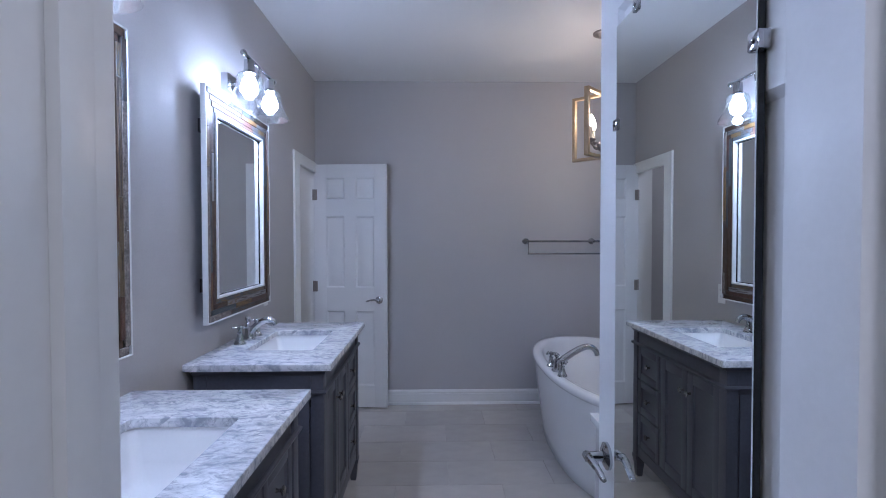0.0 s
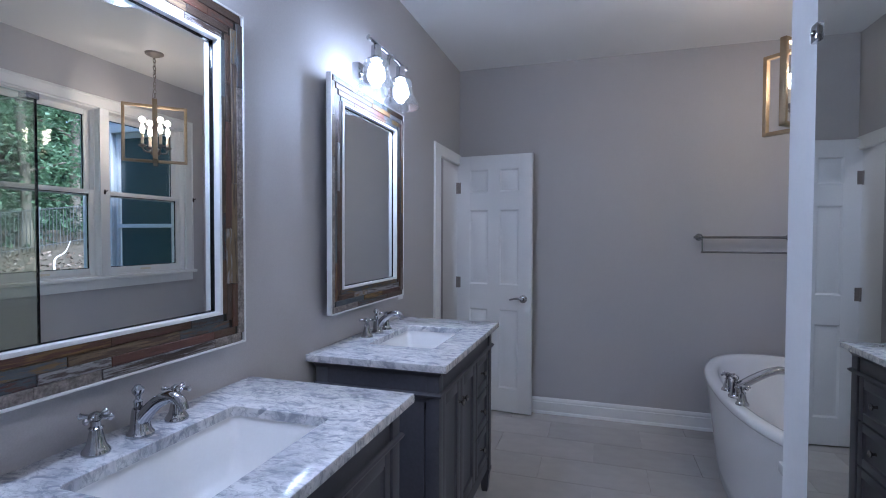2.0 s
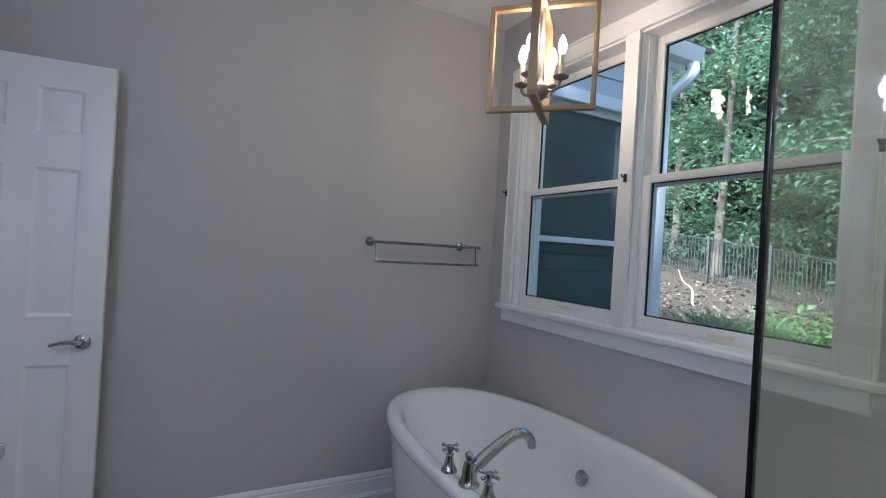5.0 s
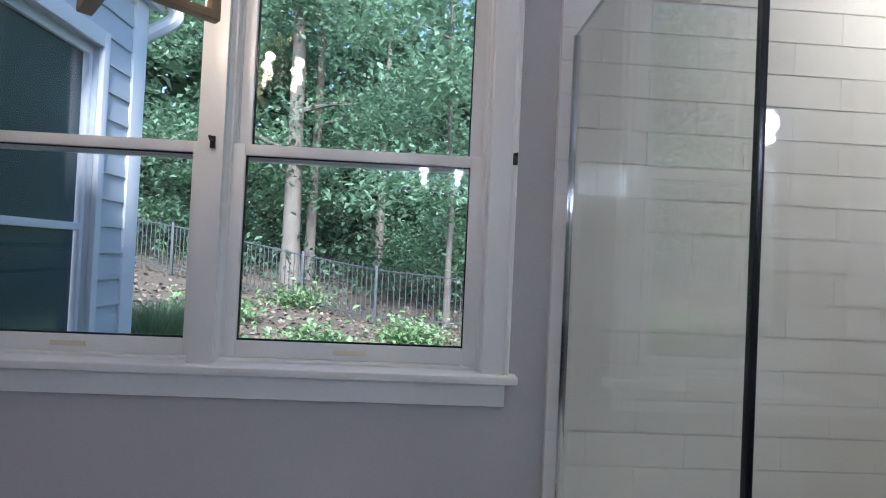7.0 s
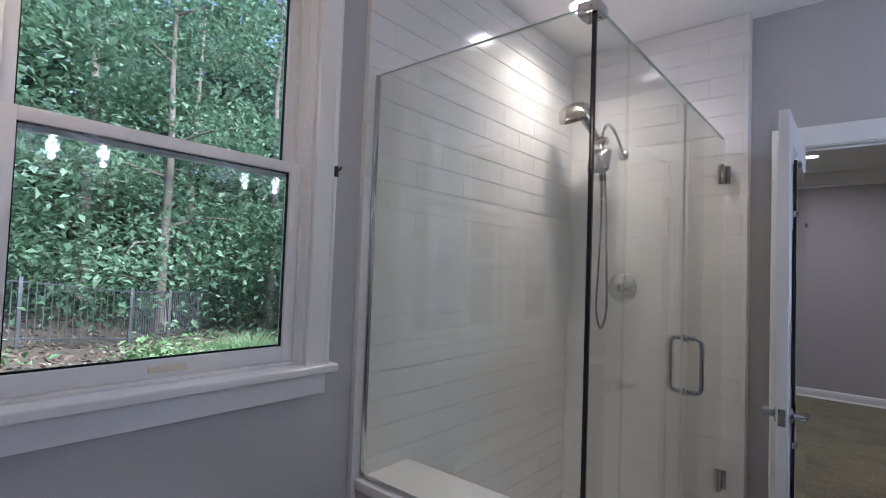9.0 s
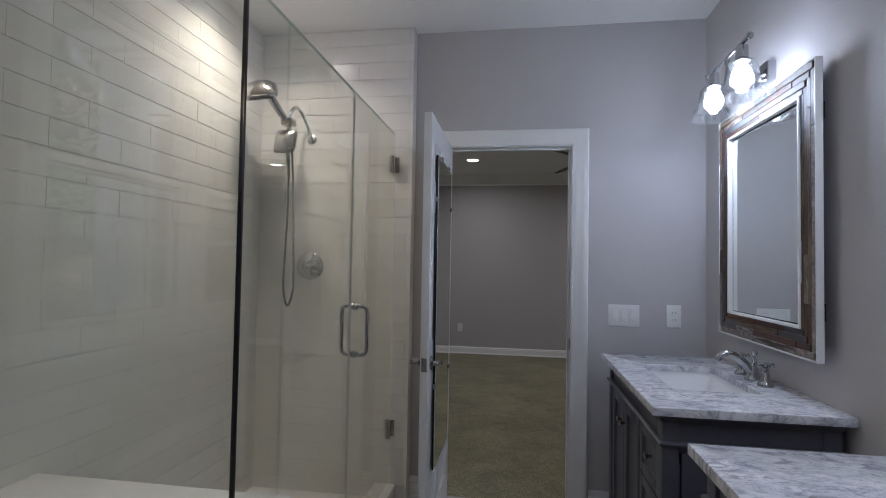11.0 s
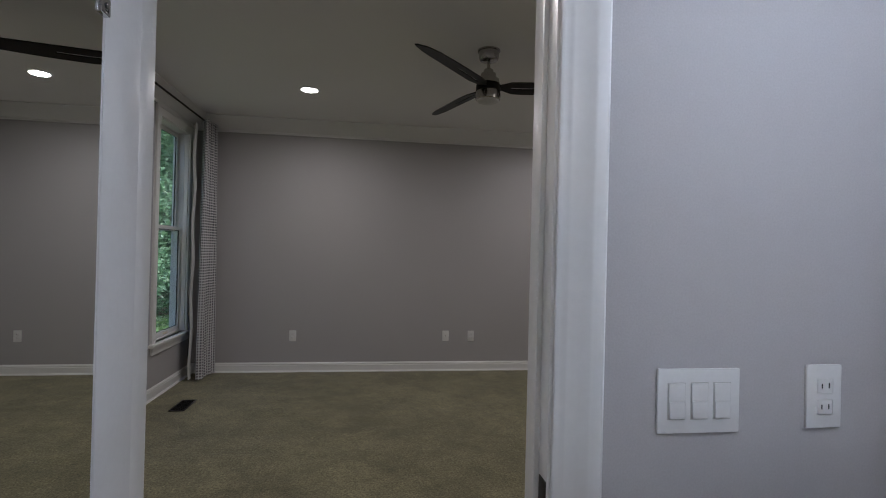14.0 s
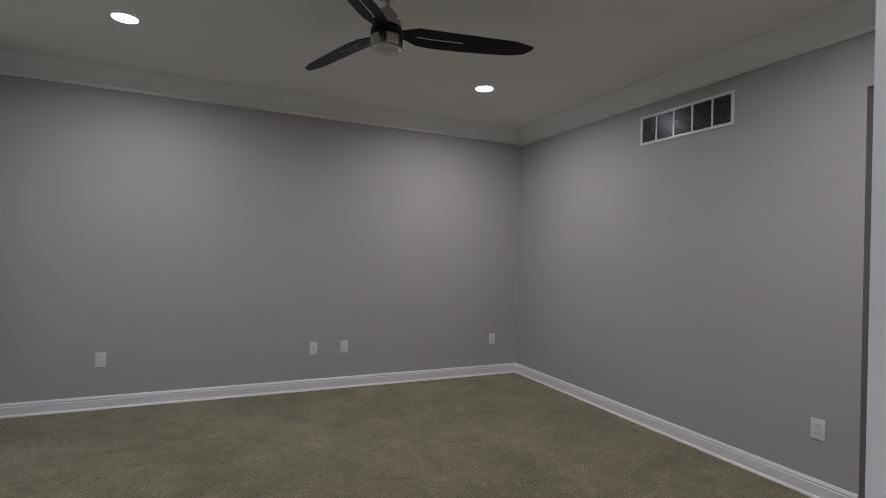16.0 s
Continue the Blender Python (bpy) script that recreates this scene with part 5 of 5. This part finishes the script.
def curtain(y0, y1, x, folds, seed, lab, lining=0.0):
    rng = random.Random(seed)
    c = thing("curtain", pose(x, (y0 + y1) / 2, 0), lab, "curtain", "bedroom curtains")
    half, cols, rows = (y1 - y0) / 2, folds * 12, 26
    ph = [rng.uniform(-0.5, 0.5) for _ in range(folds + 1)]
    b = bmesh.new()
    uvl = b.loops.layers.uv.new("UVMap")
    grid, us = [], []
    for side in (0, 1):
        g = []
        for r in range(rows + 1):
            z = 0.02 + (2.63 - 0.02) * r / rows
            spread = 1.0 - 0.16 * math.exp(-((z - 2.63) / 0.5) ** 2) + 0.06 * math.exp(-((z - 0.02) / 0.9) ** 2)
            row = []
            for k in range(cols + 1):
                t = k / cols
                w = math.sin(2 * math.pi * folds * t + ph[int(t * folds)] * 0.5 + 0.3 * math.sin(z * 1.7 + seed))
                amp = 0.078 * (0.75 + 0.25 * math.sin(5 * t + seed)) * (0.7 + 0.3 * (1 - r / rows))
                row.append(b.verts.new((amp * w + 0.0022 * (2 * side - 1), (t * 2 - 1) * half * spread + 0.012 * math.cos(2 * math.pi * folds * t), z)))
            g.append(row)
        grid.append(g)
    u = [0.0]
    for k in range(cols):
        u.append(u[-1] + (grid[0][5][k + 1].co - grid[0][5][k].co).length)
    for g in grid:
        for r in range(rows):
            for k in range(cols):
                f = b.faces.new((g[r][k], g[r][k + 1], g[r + 1][k + 1], g[r + 1][k]))
                for lp, (rr, kk) in zip(f.loops, ((r, k), (r, k + 1), (r + 1, k + 1), (r + 1, k))):
                    lp[uvl].uv = (u[kk], 2.61 * rr / rows)
    a, d = grid
    for r in range(rows):
        b.faces.new((a[r][0], a[r + 1][0], d[r + 1][0], d[r][0]))
        b.faces.new((a[r][cols], d[r][cols], d[r + 1][cols], a[r + 1][cols]))
    for k in range(cols):
        b.faces.new((a[0][k], d[0][k], d[0][k + 1], a[0][k + 1]))
        b.faces.new((a[rows][k], a[rows][k + 1], d[rows][k + 1], d[rows][k]))
    part("fabric", b, FABRIC, c, "", 60)
    if lining:
        strip = [[(0.070 + 0.008 * math.sin(9 * z + 2 * q), half * 0.86 + q, z) for q in (0.0, lining * 0.5, lining)] + [(0.073 + 0.008 * math.sin(9 * z + 2 * q), half * 0.86 + q, z) for q in (lining, lining * 0.5, 0.0)] for z in [0.025 + 2.55 * i / 16 for i in range(17)]]
        part("lining", loft(strip, True, True, True), LINING, c, "plain white lining turned out at the edge", 60)


curtain(-4.74, -4.40, 2.715, 4, 1, "grey dotted floor-length curtain gathered beside the window", 0.075)
curtain(-2.44, -2.02, 2.79, 5, 2, "grey dotted floor-length curtain gathered beside the window")
rod = thing("curtain_rod", pose(2.79, 0, 2.665), "slim dark metal curtain rod above the windows", "curtain rod")
part("rod", tube([(0, -1.85, 0), (0, -4.735, 0)], 0.009, 12), DARKMETAL, rod)
for y in (-1.9, -3.40, -4.72):
    b = tube([(0.0, y, -0.012), (0.05, y, -0.012), (0.108, y, -0.012)], 0.005, 8)
    box((0.102, y - 0.012, -0.045), (0.1095, y + 0.012, 0.02), 0.002, b)
    part("bracket", b, DARKMETAL, rod)
part("finial", lathe([(0.010, 0), (0.020, 0.012), (0.022, 0.025), (0.012, 0.042), (0.002, 0.046)], 16, None, pose(0, -1.85, 0, -90)), DARKMETAL, rod)


# ---- outdoors ----
def ground_height(x, y):
    """The ground rises away from the house and towards the north."""
    h = -0.48 + 0.048 * max(0.0, min(x, 26) - 3.0)
    tilt = max(-1.0, min(1.3, 0.13 * (y - 3.0))) * max(0.0, min(1.0, (x - 3.5) / 6.0))
    return h + tilt + 0.06 * noise.noise((x * 0.3, y * 0.3, 2.0)) + max(0.0, (x - 26)) * 0.03


gb = bmesh.new()
bmesh.ops.create_grid(gb, x_segments=150, y_segments=150, size=1.0)
for v in gb.verts:
    x = math.copysign(abs(v.co.x) ** 2.2, v.co.x) * 320 + 8
    y = math.copysign(abs(v.co.y) ** 2.2, v.co.y) * 320
    v.co = Vector((x, y, ground_height(x, y) if x > 2.9 else -0.75))
setting("ground", gb, SOIL, "woodland ground with soil and fallen leaves")


def cards(n, place, size, ratio, rng, flat=0.0, mat=None, fold=0.25):
    """Many small pointed leaves, each a bent pair of triangles pairs, as one mesh."""
    verts, faces = [], []
    for i in range(n):
        c = place()
        s = size * rng.uniform(0.6, 1.3)
        a, b2 = rng.uniform(0, 2 * math.pi), rng.gauss(0, 0.55) if flat else rng.uniform(-0.9, 0.9)
        d = Vector((math.cos(a) * math.cos(b2), math.sin(a) * math.cos(b2), math.sin(b2)))
        up = Vector((rng.gauss(0, 0.45), rng.gauss(0, 0.45), 1.0))
        w = d.cross(up).normalized() * s * ratio
        nn = w.cross(d).normalized() * s * fold
        k = len(verts)
        verts += [c - d * s * 0.5, c + w * 0.5 + nn * 0.4, c + d * s * 0.5 - nn * 0.3, c - w * 0.5 + nn * 0.4]
        faces += [(k, k + 1, k + 2), (k, k + 2, k + 3)]
    me = bpy.data.meshes.new("leaves")
    me.from_pydata([tuple(v) for v in verts], [], faces)
    me.materials.append(mat)
    return me


def tree(x, y, height, r, crown_lo, spread, leaves, size, seed, mat, label, limbs=9):
    rng = random.Random(seed)
    z0 = ground_height(x, y) - 0.1
    t = thing("tree", pose(x, y, z0), label, "tree", "woodland trees")
    lean = (rng.uniform(-0.4, 0.4), rng.uniform(-0.4, 0.4))
    pts = [(lean[0] * k * k / 36 + rng.uniform(-0.05, 0.05), lean[1] * k * k / 36 + rng.uniform(-0.05, 0.05), height * k / 6) for k in range(7)]
    line = curve_points(pts, 4)
    n = len(line)
    b = tube(line, [r * (1.35 if i == 0 else 1.1 if i == 1 else 1.0 - 0.75 * i / n) for i in range(n)], 12)
    centres = []
    for k in range(limbs):
        h = crown_lo + (height - crown_lo) * (k + 0.4) / limbs
        a = k * 2.4 + rng.uniform(-0.4, 0.4)
        ln = spread * rng.uniform(0.65, 1.1) * (1.0 - 0.45 * k / limbs)
        p0 = Vector(line[min(n - 1, int(h / height * (n - 1)))])
        dr = Vector((math.cos(a), math.sin(a), 0))
        c = curve_points([p0, p0 + dr * ln * 0.4 + Vector((0, 0, 0.35)), p0 + dr * ln * 0.75 + Vector((0, 0, 0.3)), p0 + dr * ln + Vector((0, 0, -0.15))], 4)
        tube(c, [r * 0.33 * (1 - 0.85 * i / (len(c) - 1)) for i in range(len(c))], 7, b)
        for q in c[3:]:
            centres.append((q, ln * 0.30))
            for _ in range(2):
                centres.append((q + Vector((rng.gauss(0, 0.35), rng.gauss(0, 0.35), rng.gauss(0, 0.25))) * ln * 0.6, ln * 0.22))
    part("trunk", b, BARK, t, "grey bark trunk with limbs")

    def place():
        q, s = rng.choice(centres)
        return q + Vector((rng.gauss(0, s), rng.gauss(0, s), rng.gauss(0, s * 0.33)))
    ob = new("crown", cards(leaves, place, size, 0.62, rng, 1.0, mat))
    ob.parent = t
    tagged(ob, "crown of broad green leaves", "", "", "stuff")


WOODS = [(15.5, 5.8, 15, 0.27, 3.4), (17.2, 5.6, 15, 0.18, 3.0), (15.0, 10.5, 11, 0.15, 3.2), (14.8, -2.2, 10, 0.14, 3.4), (16.2, -6.0, 12, 0.17, 3.6), (20, 9, 13, 0.2, 3.8), (21, -2, 14, 0.2, 3.8),
         (20, -11, 13, 0.2, 4.0), (24, 4, 15, 0.22, 4.2), (13.5, -12.0, 11, 0.17, 3.6), (16, -18, 12, 0.2, 4.0), (22, -20, 13, 0.2, 4.2), (25, -7, 14, 0.2, 4.2), (19, 15, 13, 0.2, 4.0), (12.0, -19, 10, 0.16, 3.4),
         (12.6, 1.4, 9, 0.09, 3.0), (12.2, -6.8, 9, 0.08, 2.6), (9.0, -8.5, 8.5, 0.10, 2.8), (8.6, -12.0, 8, 0.10, 2.8), (11.5, -14.5, 9, 0.12, 3.2), (6.6, -17.0, 8, 0.11, 2.8), (9.2, -21.0, 10, 0.13, 3.4), (5.4, -23.0, 9, 0.12, 3.2), (12.5, -27.0, 11, 0.16, 3.8), (7.6, -29.0, 11, 0.15, 3.6)]
for k, (x, y, h, r, sp) in enumerate(WOODS):
    near = k in (0, 2, 3, 4, 15, 16, 17, 18, 19)
    tree(x, y, h, r, (2.2 if k in (0, 1) else 1.9 if k == 15 else 0.9 if k < 17 else 0.7), sp, 9000 if near else 6500, 0.17 if near else 0.23, 40 + k, LEAF, "tall woodland tree with broad green leaves")
rng = random.Random(5)


def far_place():
    a = rng.uniform(-1.35, 1.15)
    d = rng.uniform(27, 40)
    z = rng.uniform(0, 1) ** 1.6 * 16
    return Vector((2 + d * math.cos(a), d * math.sin(a), 0.3 + z))


# far foliage takes the greens with shade in the colour
ob = tagged(new("far_woods", cards(60000, far_place, 1.05, 0.7, rng, 1.0, DARKLEAF)), "dense far woods with foliage in dark shaded greens", "woods", "", "stuff")


def under_place():
    x, y = rng.uniform(14.5, 27), rng.uniform(-24, 18)
    if rng.random() < 0.4:
        x, y = rng.uniform(4.0, 16.0), rng.uniform(-34, -12.5)
    return Vector((x, y, ground_height(x, y) + abs(rng.gauss(0, 0.75))))


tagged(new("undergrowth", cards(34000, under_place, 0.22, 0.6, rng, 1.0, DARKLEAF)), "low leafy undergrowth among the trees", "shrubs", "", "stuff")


def shrub_place():
    x, y = rng.choice(SHRUBS)
    s = 0.34
    return Vector((x + rng.gauss(0, s), y + rng.gauss(0, s), ground_height(x, y) + abs(rng.gauss(0, 0.22))))


SHRUBS = [(7.2, 1.0), (8.4, 3.6), (9.6, -0.6), (8.0, -3.2), (9.8, 5.6), (7.0, -6.0), (10.4, 2.2), (6.3, 2.6), (10.8, -2.6), (9.2, -4.6), (11.6, -4.0), (7.6, -8.0), (6.4, -9.6), (9.5, -10.2),
          (8.2, -11.4), (11.0, -7.4), (12.2, -9.0), (10.6, -12.4), (5.8, -7.4), (11.2, -0.9), (12.4, 4.8)]
tagged(new("ground_shrubs", cards(15000, shrub_place, 0.13, 0.6, rng, 1.0, GRASS)), "low green plants in the leaf litter", "shrubs", "", "stuff")


def litter_place():
    x = 3.5 + abs(rng.gauss(0, 6.0))
    y = rng.uniform(-12, 10)
    return Vector((x, y, ground_height(x, y) + 0.015))


tagged(new("leaf_litter", cards(16000, litter_place, 0.11, 0.7, rng, 1.0, LITTER, 0.15)), "dry brown leaves scattered on the ground", "leaf litter", "", "stuff")


def grass_clump(x, y, n, h, seed):
    r = random.Random(seed)
    verts, faces = [], []
    for _ in range(n):
        a, l, w = r.uniform(0, 2 * math.pi), h * r.uniform(0.7, 1.2), 0.007
        dx, dy = math.cos(a), math.sin(a)
        bx, by = r.gauss(0, 0.09), r.gauss(0, 0.09)
        out = r.uniform(0.15, 0.75) * h
        k = len(verts)
        for t in (0.0, 0.4, 0.75, 1.0):
            px, py, pz = bx + dx * out * t * t, by + dy * out * t * t, l * (t - 0.35 * t * t * t)
            ww = w * (1 - 0.85 * t)
            verts += [(px - dy * ww, py + dx * ww, pz), (px + dy * ww, py - dx * ww, pz)]
        faces += [(k + 2 * i, k + 2 * i + 1, k + 2 * i + 3, k + 2 * i + 2) for i in range(3)]
    me = bpy.data.meshes.new("grass_clump")
    me.from_pydata(verts, [], faces)
    me.materials.append(GRASS)
    ob = new("ornamental_grass", me)
    ob.location = (x, y, ground_height(x, y))
    tagged(ob, "clump of arching ornamental grass", "grass", "ornamental grass clumps")


for k, (x, y, n, h) in enumerate(((6.2, 4.75, 1500, 1.45), (8.3, 5.2, 500, 0.9), (8.2, -1.0, 1100, 1.3), (9.6, -5.6, 420, 0.9), (7.3, -2.0, 260, 0.6))):
    grass_clump(x, y, n, h, 70 + k)



def lawn_place():
    x, y = rng.uniform(3.4, 14), rng.uniform(-16, -2.5)
    return Vector((x, y, ground_height(x, y) + 0.05))


tagged(new("wild_grass", cards(14000, lawn_place, 0.26, 0.10, rng, 0.0, GRASS)), "short green wild grass outside the windows", "grass", "", "stuff")

# fence
FENCE_LINE = [(14.2, 15.0), (13.2, 8.0), (11.6, 3.0), (13.2, -1.0), (17.5, -5.0), (26, -9)]
fn = thing("metal_fence", pose(0, 0, 0), "black metal picket fence along the woods", "fence")
for (xa, ya), (xb, yb) in zip(FENCE_LINE, FENCE_LINE[1:]):
    ln = math.hypot(xb - xa, yb - ya)
    steps = max(1, round(ln / 1.9))
    for i in range(steps):
        p = (xa + (xb - xa) * i / steps, ya + (yb - ya) * i / steps)
        q = (xa + (xb - xa) * (i + 1) / steps, ya + (yb - ya) * (i + 1) / steps)
        zp, zq = ground_height(*p), ground_height(*q)
        part("post", box((p[0] - 0.03, p[1] - 0.03, zp - 0.1), (p[0] + 0.03, p[1] + 0.03, zp + 1.27), 0.004), FENCE, fn)
        for h in (0.18, 1.18):
            part("rail", tube([(p[0], p[1], zp + h), (q[0], q[1], zq + h)], 0.016, 6), FENCE, fn)
        pk = bmesh.new()
        for j in range(1, 16):
            t = j / 16
            x, y, z = p[0] + (q[0] - p[0]) * t, p[1] + (q[1] - p[1]) * t, zp + (zq - zp) * t
            box((x - 0.008, y - 0.008, z + 0.08), (x + 0.008, y + 0.008, z + 1.22), 0, pk)
        tagged(part("pickets", pk, FENCE, fn), kind="stuff")
rk = bmesh.new()
bmesh.ops.create_icosphere(rk, subdivisions=3, radius=0.40)
for v in rk.verts:
    v.co *= 1 + 0.25 * noise.noise(v.co * 6)
    v.co.z *= 0.75
rock = tagged(part("rock", rk, STONE, None, "", 60), "pale grey rock on the ground", "rock")
rock.location = (6.6, 3.55, ground_height(6.6, 3.55) + 0.2)
# fallen pale branch by the fence
br = tube(curve_points([(10.2, 7.7, 0.35), (10.3, 7.9, 0.55), (10.4, 8.0, 0.85), (10.5, 8.3, 1.0), (10.6, 8.5, 1.25)]), [0.034 - 0.0012 * i for i in range(25)], 8)
tagged(part("fallen_branch", br, STONE, None), "pale bare fallen branch leaning by the fence", "branch")

# wing of the house beside the window
WY, WX0, WX1, WZ = 3.92, 2.72, 4.235, 2.92
wing = thing("house_wing", pose(0, 0, 0), "wing of the house with pale lap siding and a dark window", "house")
HX0, HX1, HZ0, HZ1 = 3.0, 3.83, 0.55, 2.47
part("wall", wall_with_openings("x", WX0 - 0.16, WX1 - 0.02, -0.75, WZ, WY, WY + 0.15, [(HX0, HX1, HZ0, HZ1)]), SIDING, wing)
part("side_wall", box((WX1 - 0.17, WY + 0.15, -0.75), (WX1 - 0.02, 9.5, WZ)), SIDING, wing)
part("corner_board", box((WX1 - 0.13, WY - 0.028, -0.75), (WX1, WY - 0.0005, WZ), 0.003), EXTTRIM, wing, "white corner board")
part("corner_board", box((WX1 - 0.0195, WY, -0.75), (WX1, WY + 0.10, WZ), 0.003), EXTTRIM, wing, "white corner board")
z = -0.6
while z < WZ - 0.05:
    spans = [(WX0, HX0 - 0.095), (HX1 + 0.055, WX1 - 0.132)] if HZ0 - 0.12 < z + 0.06 < HZ1 + 0.08 else [(WX0, WX1 - 0.132)]
    for a, b2 in spans:
        if b2 - a < 0.02:
            continue
        lp = [[(x, WY - 0.002, z), (x, WY - 0.020, z), (x, WY - 0.006, z + 0.160), (x, WY - 0.002, z + 0.160)] for x in (a, b2)]
        part("siding_board", loft(lp, True, True, True), SIDING, wing)
    z += 0.150
ww = part("window", box((HX0, WY + 0.03, HZ0), (HX0 + 0.05, WY + 0.09, HZ1), 0.003), EXTTRIM, wing, "white framed dark window")
for lo, hi in (((HX1 - 0.028, WY + 0.03, HZ0), (HX1, WY + 0.09, HZ1)), ((HX0 + 0.05, WY + 0.03, HZ0), (HX1 - 0.028, WY + 0.09, HZ0 + 0.05)), ((HX0 + 0.05, WY + 0.03, HZ1 - 0.05), (HX1 - 0.028, WY + 0.09, HZ1)), ((HX0 + 0.05, WY + 0.03, 1.47), (HX1 - 0.028, WY + 0.08, 1.51))):
    part("sash_bar", box(lo, hi, 0.003), EXTTRIM, ww)
part("pane", box((HX0 + 0.04, WY + 0.055, HZ0 + 0.04), (HX1 - 0.04, WY + 0.06, HZ1 - 0.04)), material("dark_screened_glass", (0.030, 0.072, 0.085), 0.12, vary=0.1, scale=2, spec=0.6), ww, "dark glass pane")
for lo, hi in (((HX0 - 0.09, WY - 0.03, HZ0 - 0.09), (HX0, WY - 0.0005, HZ1 + 0.09)), ((HX1, WY - 0.03, HZ0 - 0.09), (HX1 + 0.05, WY - 0.0005, HZ1 + 0.09)), ((HX0, WY - 0.03, HZ1), (HX1, WY - 0.0005, HZ1 + 0.09)), ((HX0, WY - 0.035, HZ0 - 0.09), (HX1, WY - 0.0005, HZ0))):
    part("window_trim", box(lo, hi, 0.003), EXTTRIM, ww)
part("soffit", box((WX0, WY - 0.06, WZ - 0.02), (WX1 + 0.06, 9.6, WZ + 0.02), 0.003), EXTTRIM, wing, "white soffit")
part("fascia", box((WX0, WY - 0.08, WZ - 0.03), (WX1 + 0.08, WY - 0.06, WZ + 0.16), 0.003), EXTTRIM, wing, "white fascia board")
gut = sweep([(WX0, WY - 0.08, WZ + 0.02), (WX1 + 0.14, WY - 0.08, WZ + 0.02)], [(0, 0), (0.09, 0.0), (0.11, 0.05), (0.125, 0.11), (0.118, 0.115), (0.085, 0.012), (0.006, 0.012), (0.006, 0.12), (0, 0.12)], UP)
part("gutter", gut, EXTTRIM, wing, "white rain gutter")
part("downspout", tube(curve_points([(WX1 + 0.09, WY - 0.14, WZ + 0.02), (WX1 + 0.09, WY - 0.14, WZ - 0.06), (WX1 + 0.06, WY - 0.02, WZ - 0.16), (WX1 + 0.05, WY + 0.06, WZ - 0.22)]), 0.045, 8), EXTTRIM, wing, "white downspout elbow")
roof = loft([[(x, WY - 0.12, WZ + 0.165), (x, WY - 0.12, WZ + 0.20), (x, WY + 5.7, WZ + 2.2), (x, WY + 5.7, WZ + 2.14)] for x in (WX0 - 2.0, WX1 + 0.36)], True, True, True)
part("roof", roof, material("grey_roof_shingles", (0.07, 0.07, 0.075), 0.9, vary=0.3, scale=9, bump=0.6), wing, "grey shingle roof")

# ---- floor and shower tiles, last ----
rng = random.Random(11)


def tile_mesh(w, h, t, bev):
    b = box((-w / 2, -h / 2, 0), (w / 2, h / 2, t))
    top = [e for e in b.edges if all(v.co.z > t * 0.5 for v in e.verts) and abs(e.verts[0].co.y - e.verts[1].co.y) < 1e-6]
    bmesh.ops.bevel(b, geom=top, offset=bev, segments=2, affect="EDGES")
    bmesh.ops.recalc_face_normals(b, faces=b.faces)
    me = bpy.data.meshes.new("tile")
    b.to_mesh(me)
    b.free()
    me.materials.append(None)
    return me


cache = {}


def lay(parent, mat, w, h, t, bev, m):
    key = (mat.name, round(w, 3), round(h, 3))
    if key not in cache:
        cache[key] = tile_mesh(w, h, t, bev)
        cache[key].materials[0] = mat
    ob = new("tile", cache[key])
    ob.parent = parent
    ob.matrix_local = m


def courses(parent, mat, length, height, place, t=0.008):
    """Running bond over a wall; place(u, z) gives the pose of a tile's centre."""
    row, z = 0, 0.0
    while z < height - 0.01:
        h = min(TILE_H, height - z)
        u = -(row % 2) * TILE_L / 2
        while u < length - 0.004:
            a, b = max(0.0, u), min(length, u + TILE_L)
            if b - a > 0.012:
                lay(parent, mat, b - a - 0.0007, h - GAP, t, 0.0016, place((a + b) / 2, z + h / 2) @ pose(0, 0, 0, rng.gauss(0, 0.12), rng.gauss(0, 0.05), 0))
            u += TILE_L
        z += TILE_H
        row += 1


courses(backer_s, TILE, EAST - 0.0205 - SX0, CEIL - 0.002, lambda u, z: pose(EAST - 0.0205 - u, SW - 0.0064, z, -90, 0, 0) @ pose(0, 0, 0, 0, 0, 180))
courses(backer_e, TILE, SY1 - SW, CEIL - 0.002, lambda u, z: pose(EAST - 0.0138, SW + u, z, -90, 0, 90))
FT_X, FT_Y = 0.61, 0.305
y, row = -0.05, 0
while y < NORTH - 0.01:
    h = min(FT_Y, NORTH - y)
    x = 1.057 - 4 * FT_X + (row % 2) * FT_X / 2
    while x < EAST - 0.003:
        a, b = max(-1.3, x), min(EAST - 0.001, x + FT_X)
        if b - a > 0.02 and (b > -0.1 or y > 2.4):
            lay(floor_bath, FLOORTILE, b - a - 0.002, h - 0.002, 0.0045, 0.0008, pose((a + b) / 2, y + h / 2, -0.004))
        x += FT_X
    y += FT_Y
    row += 1
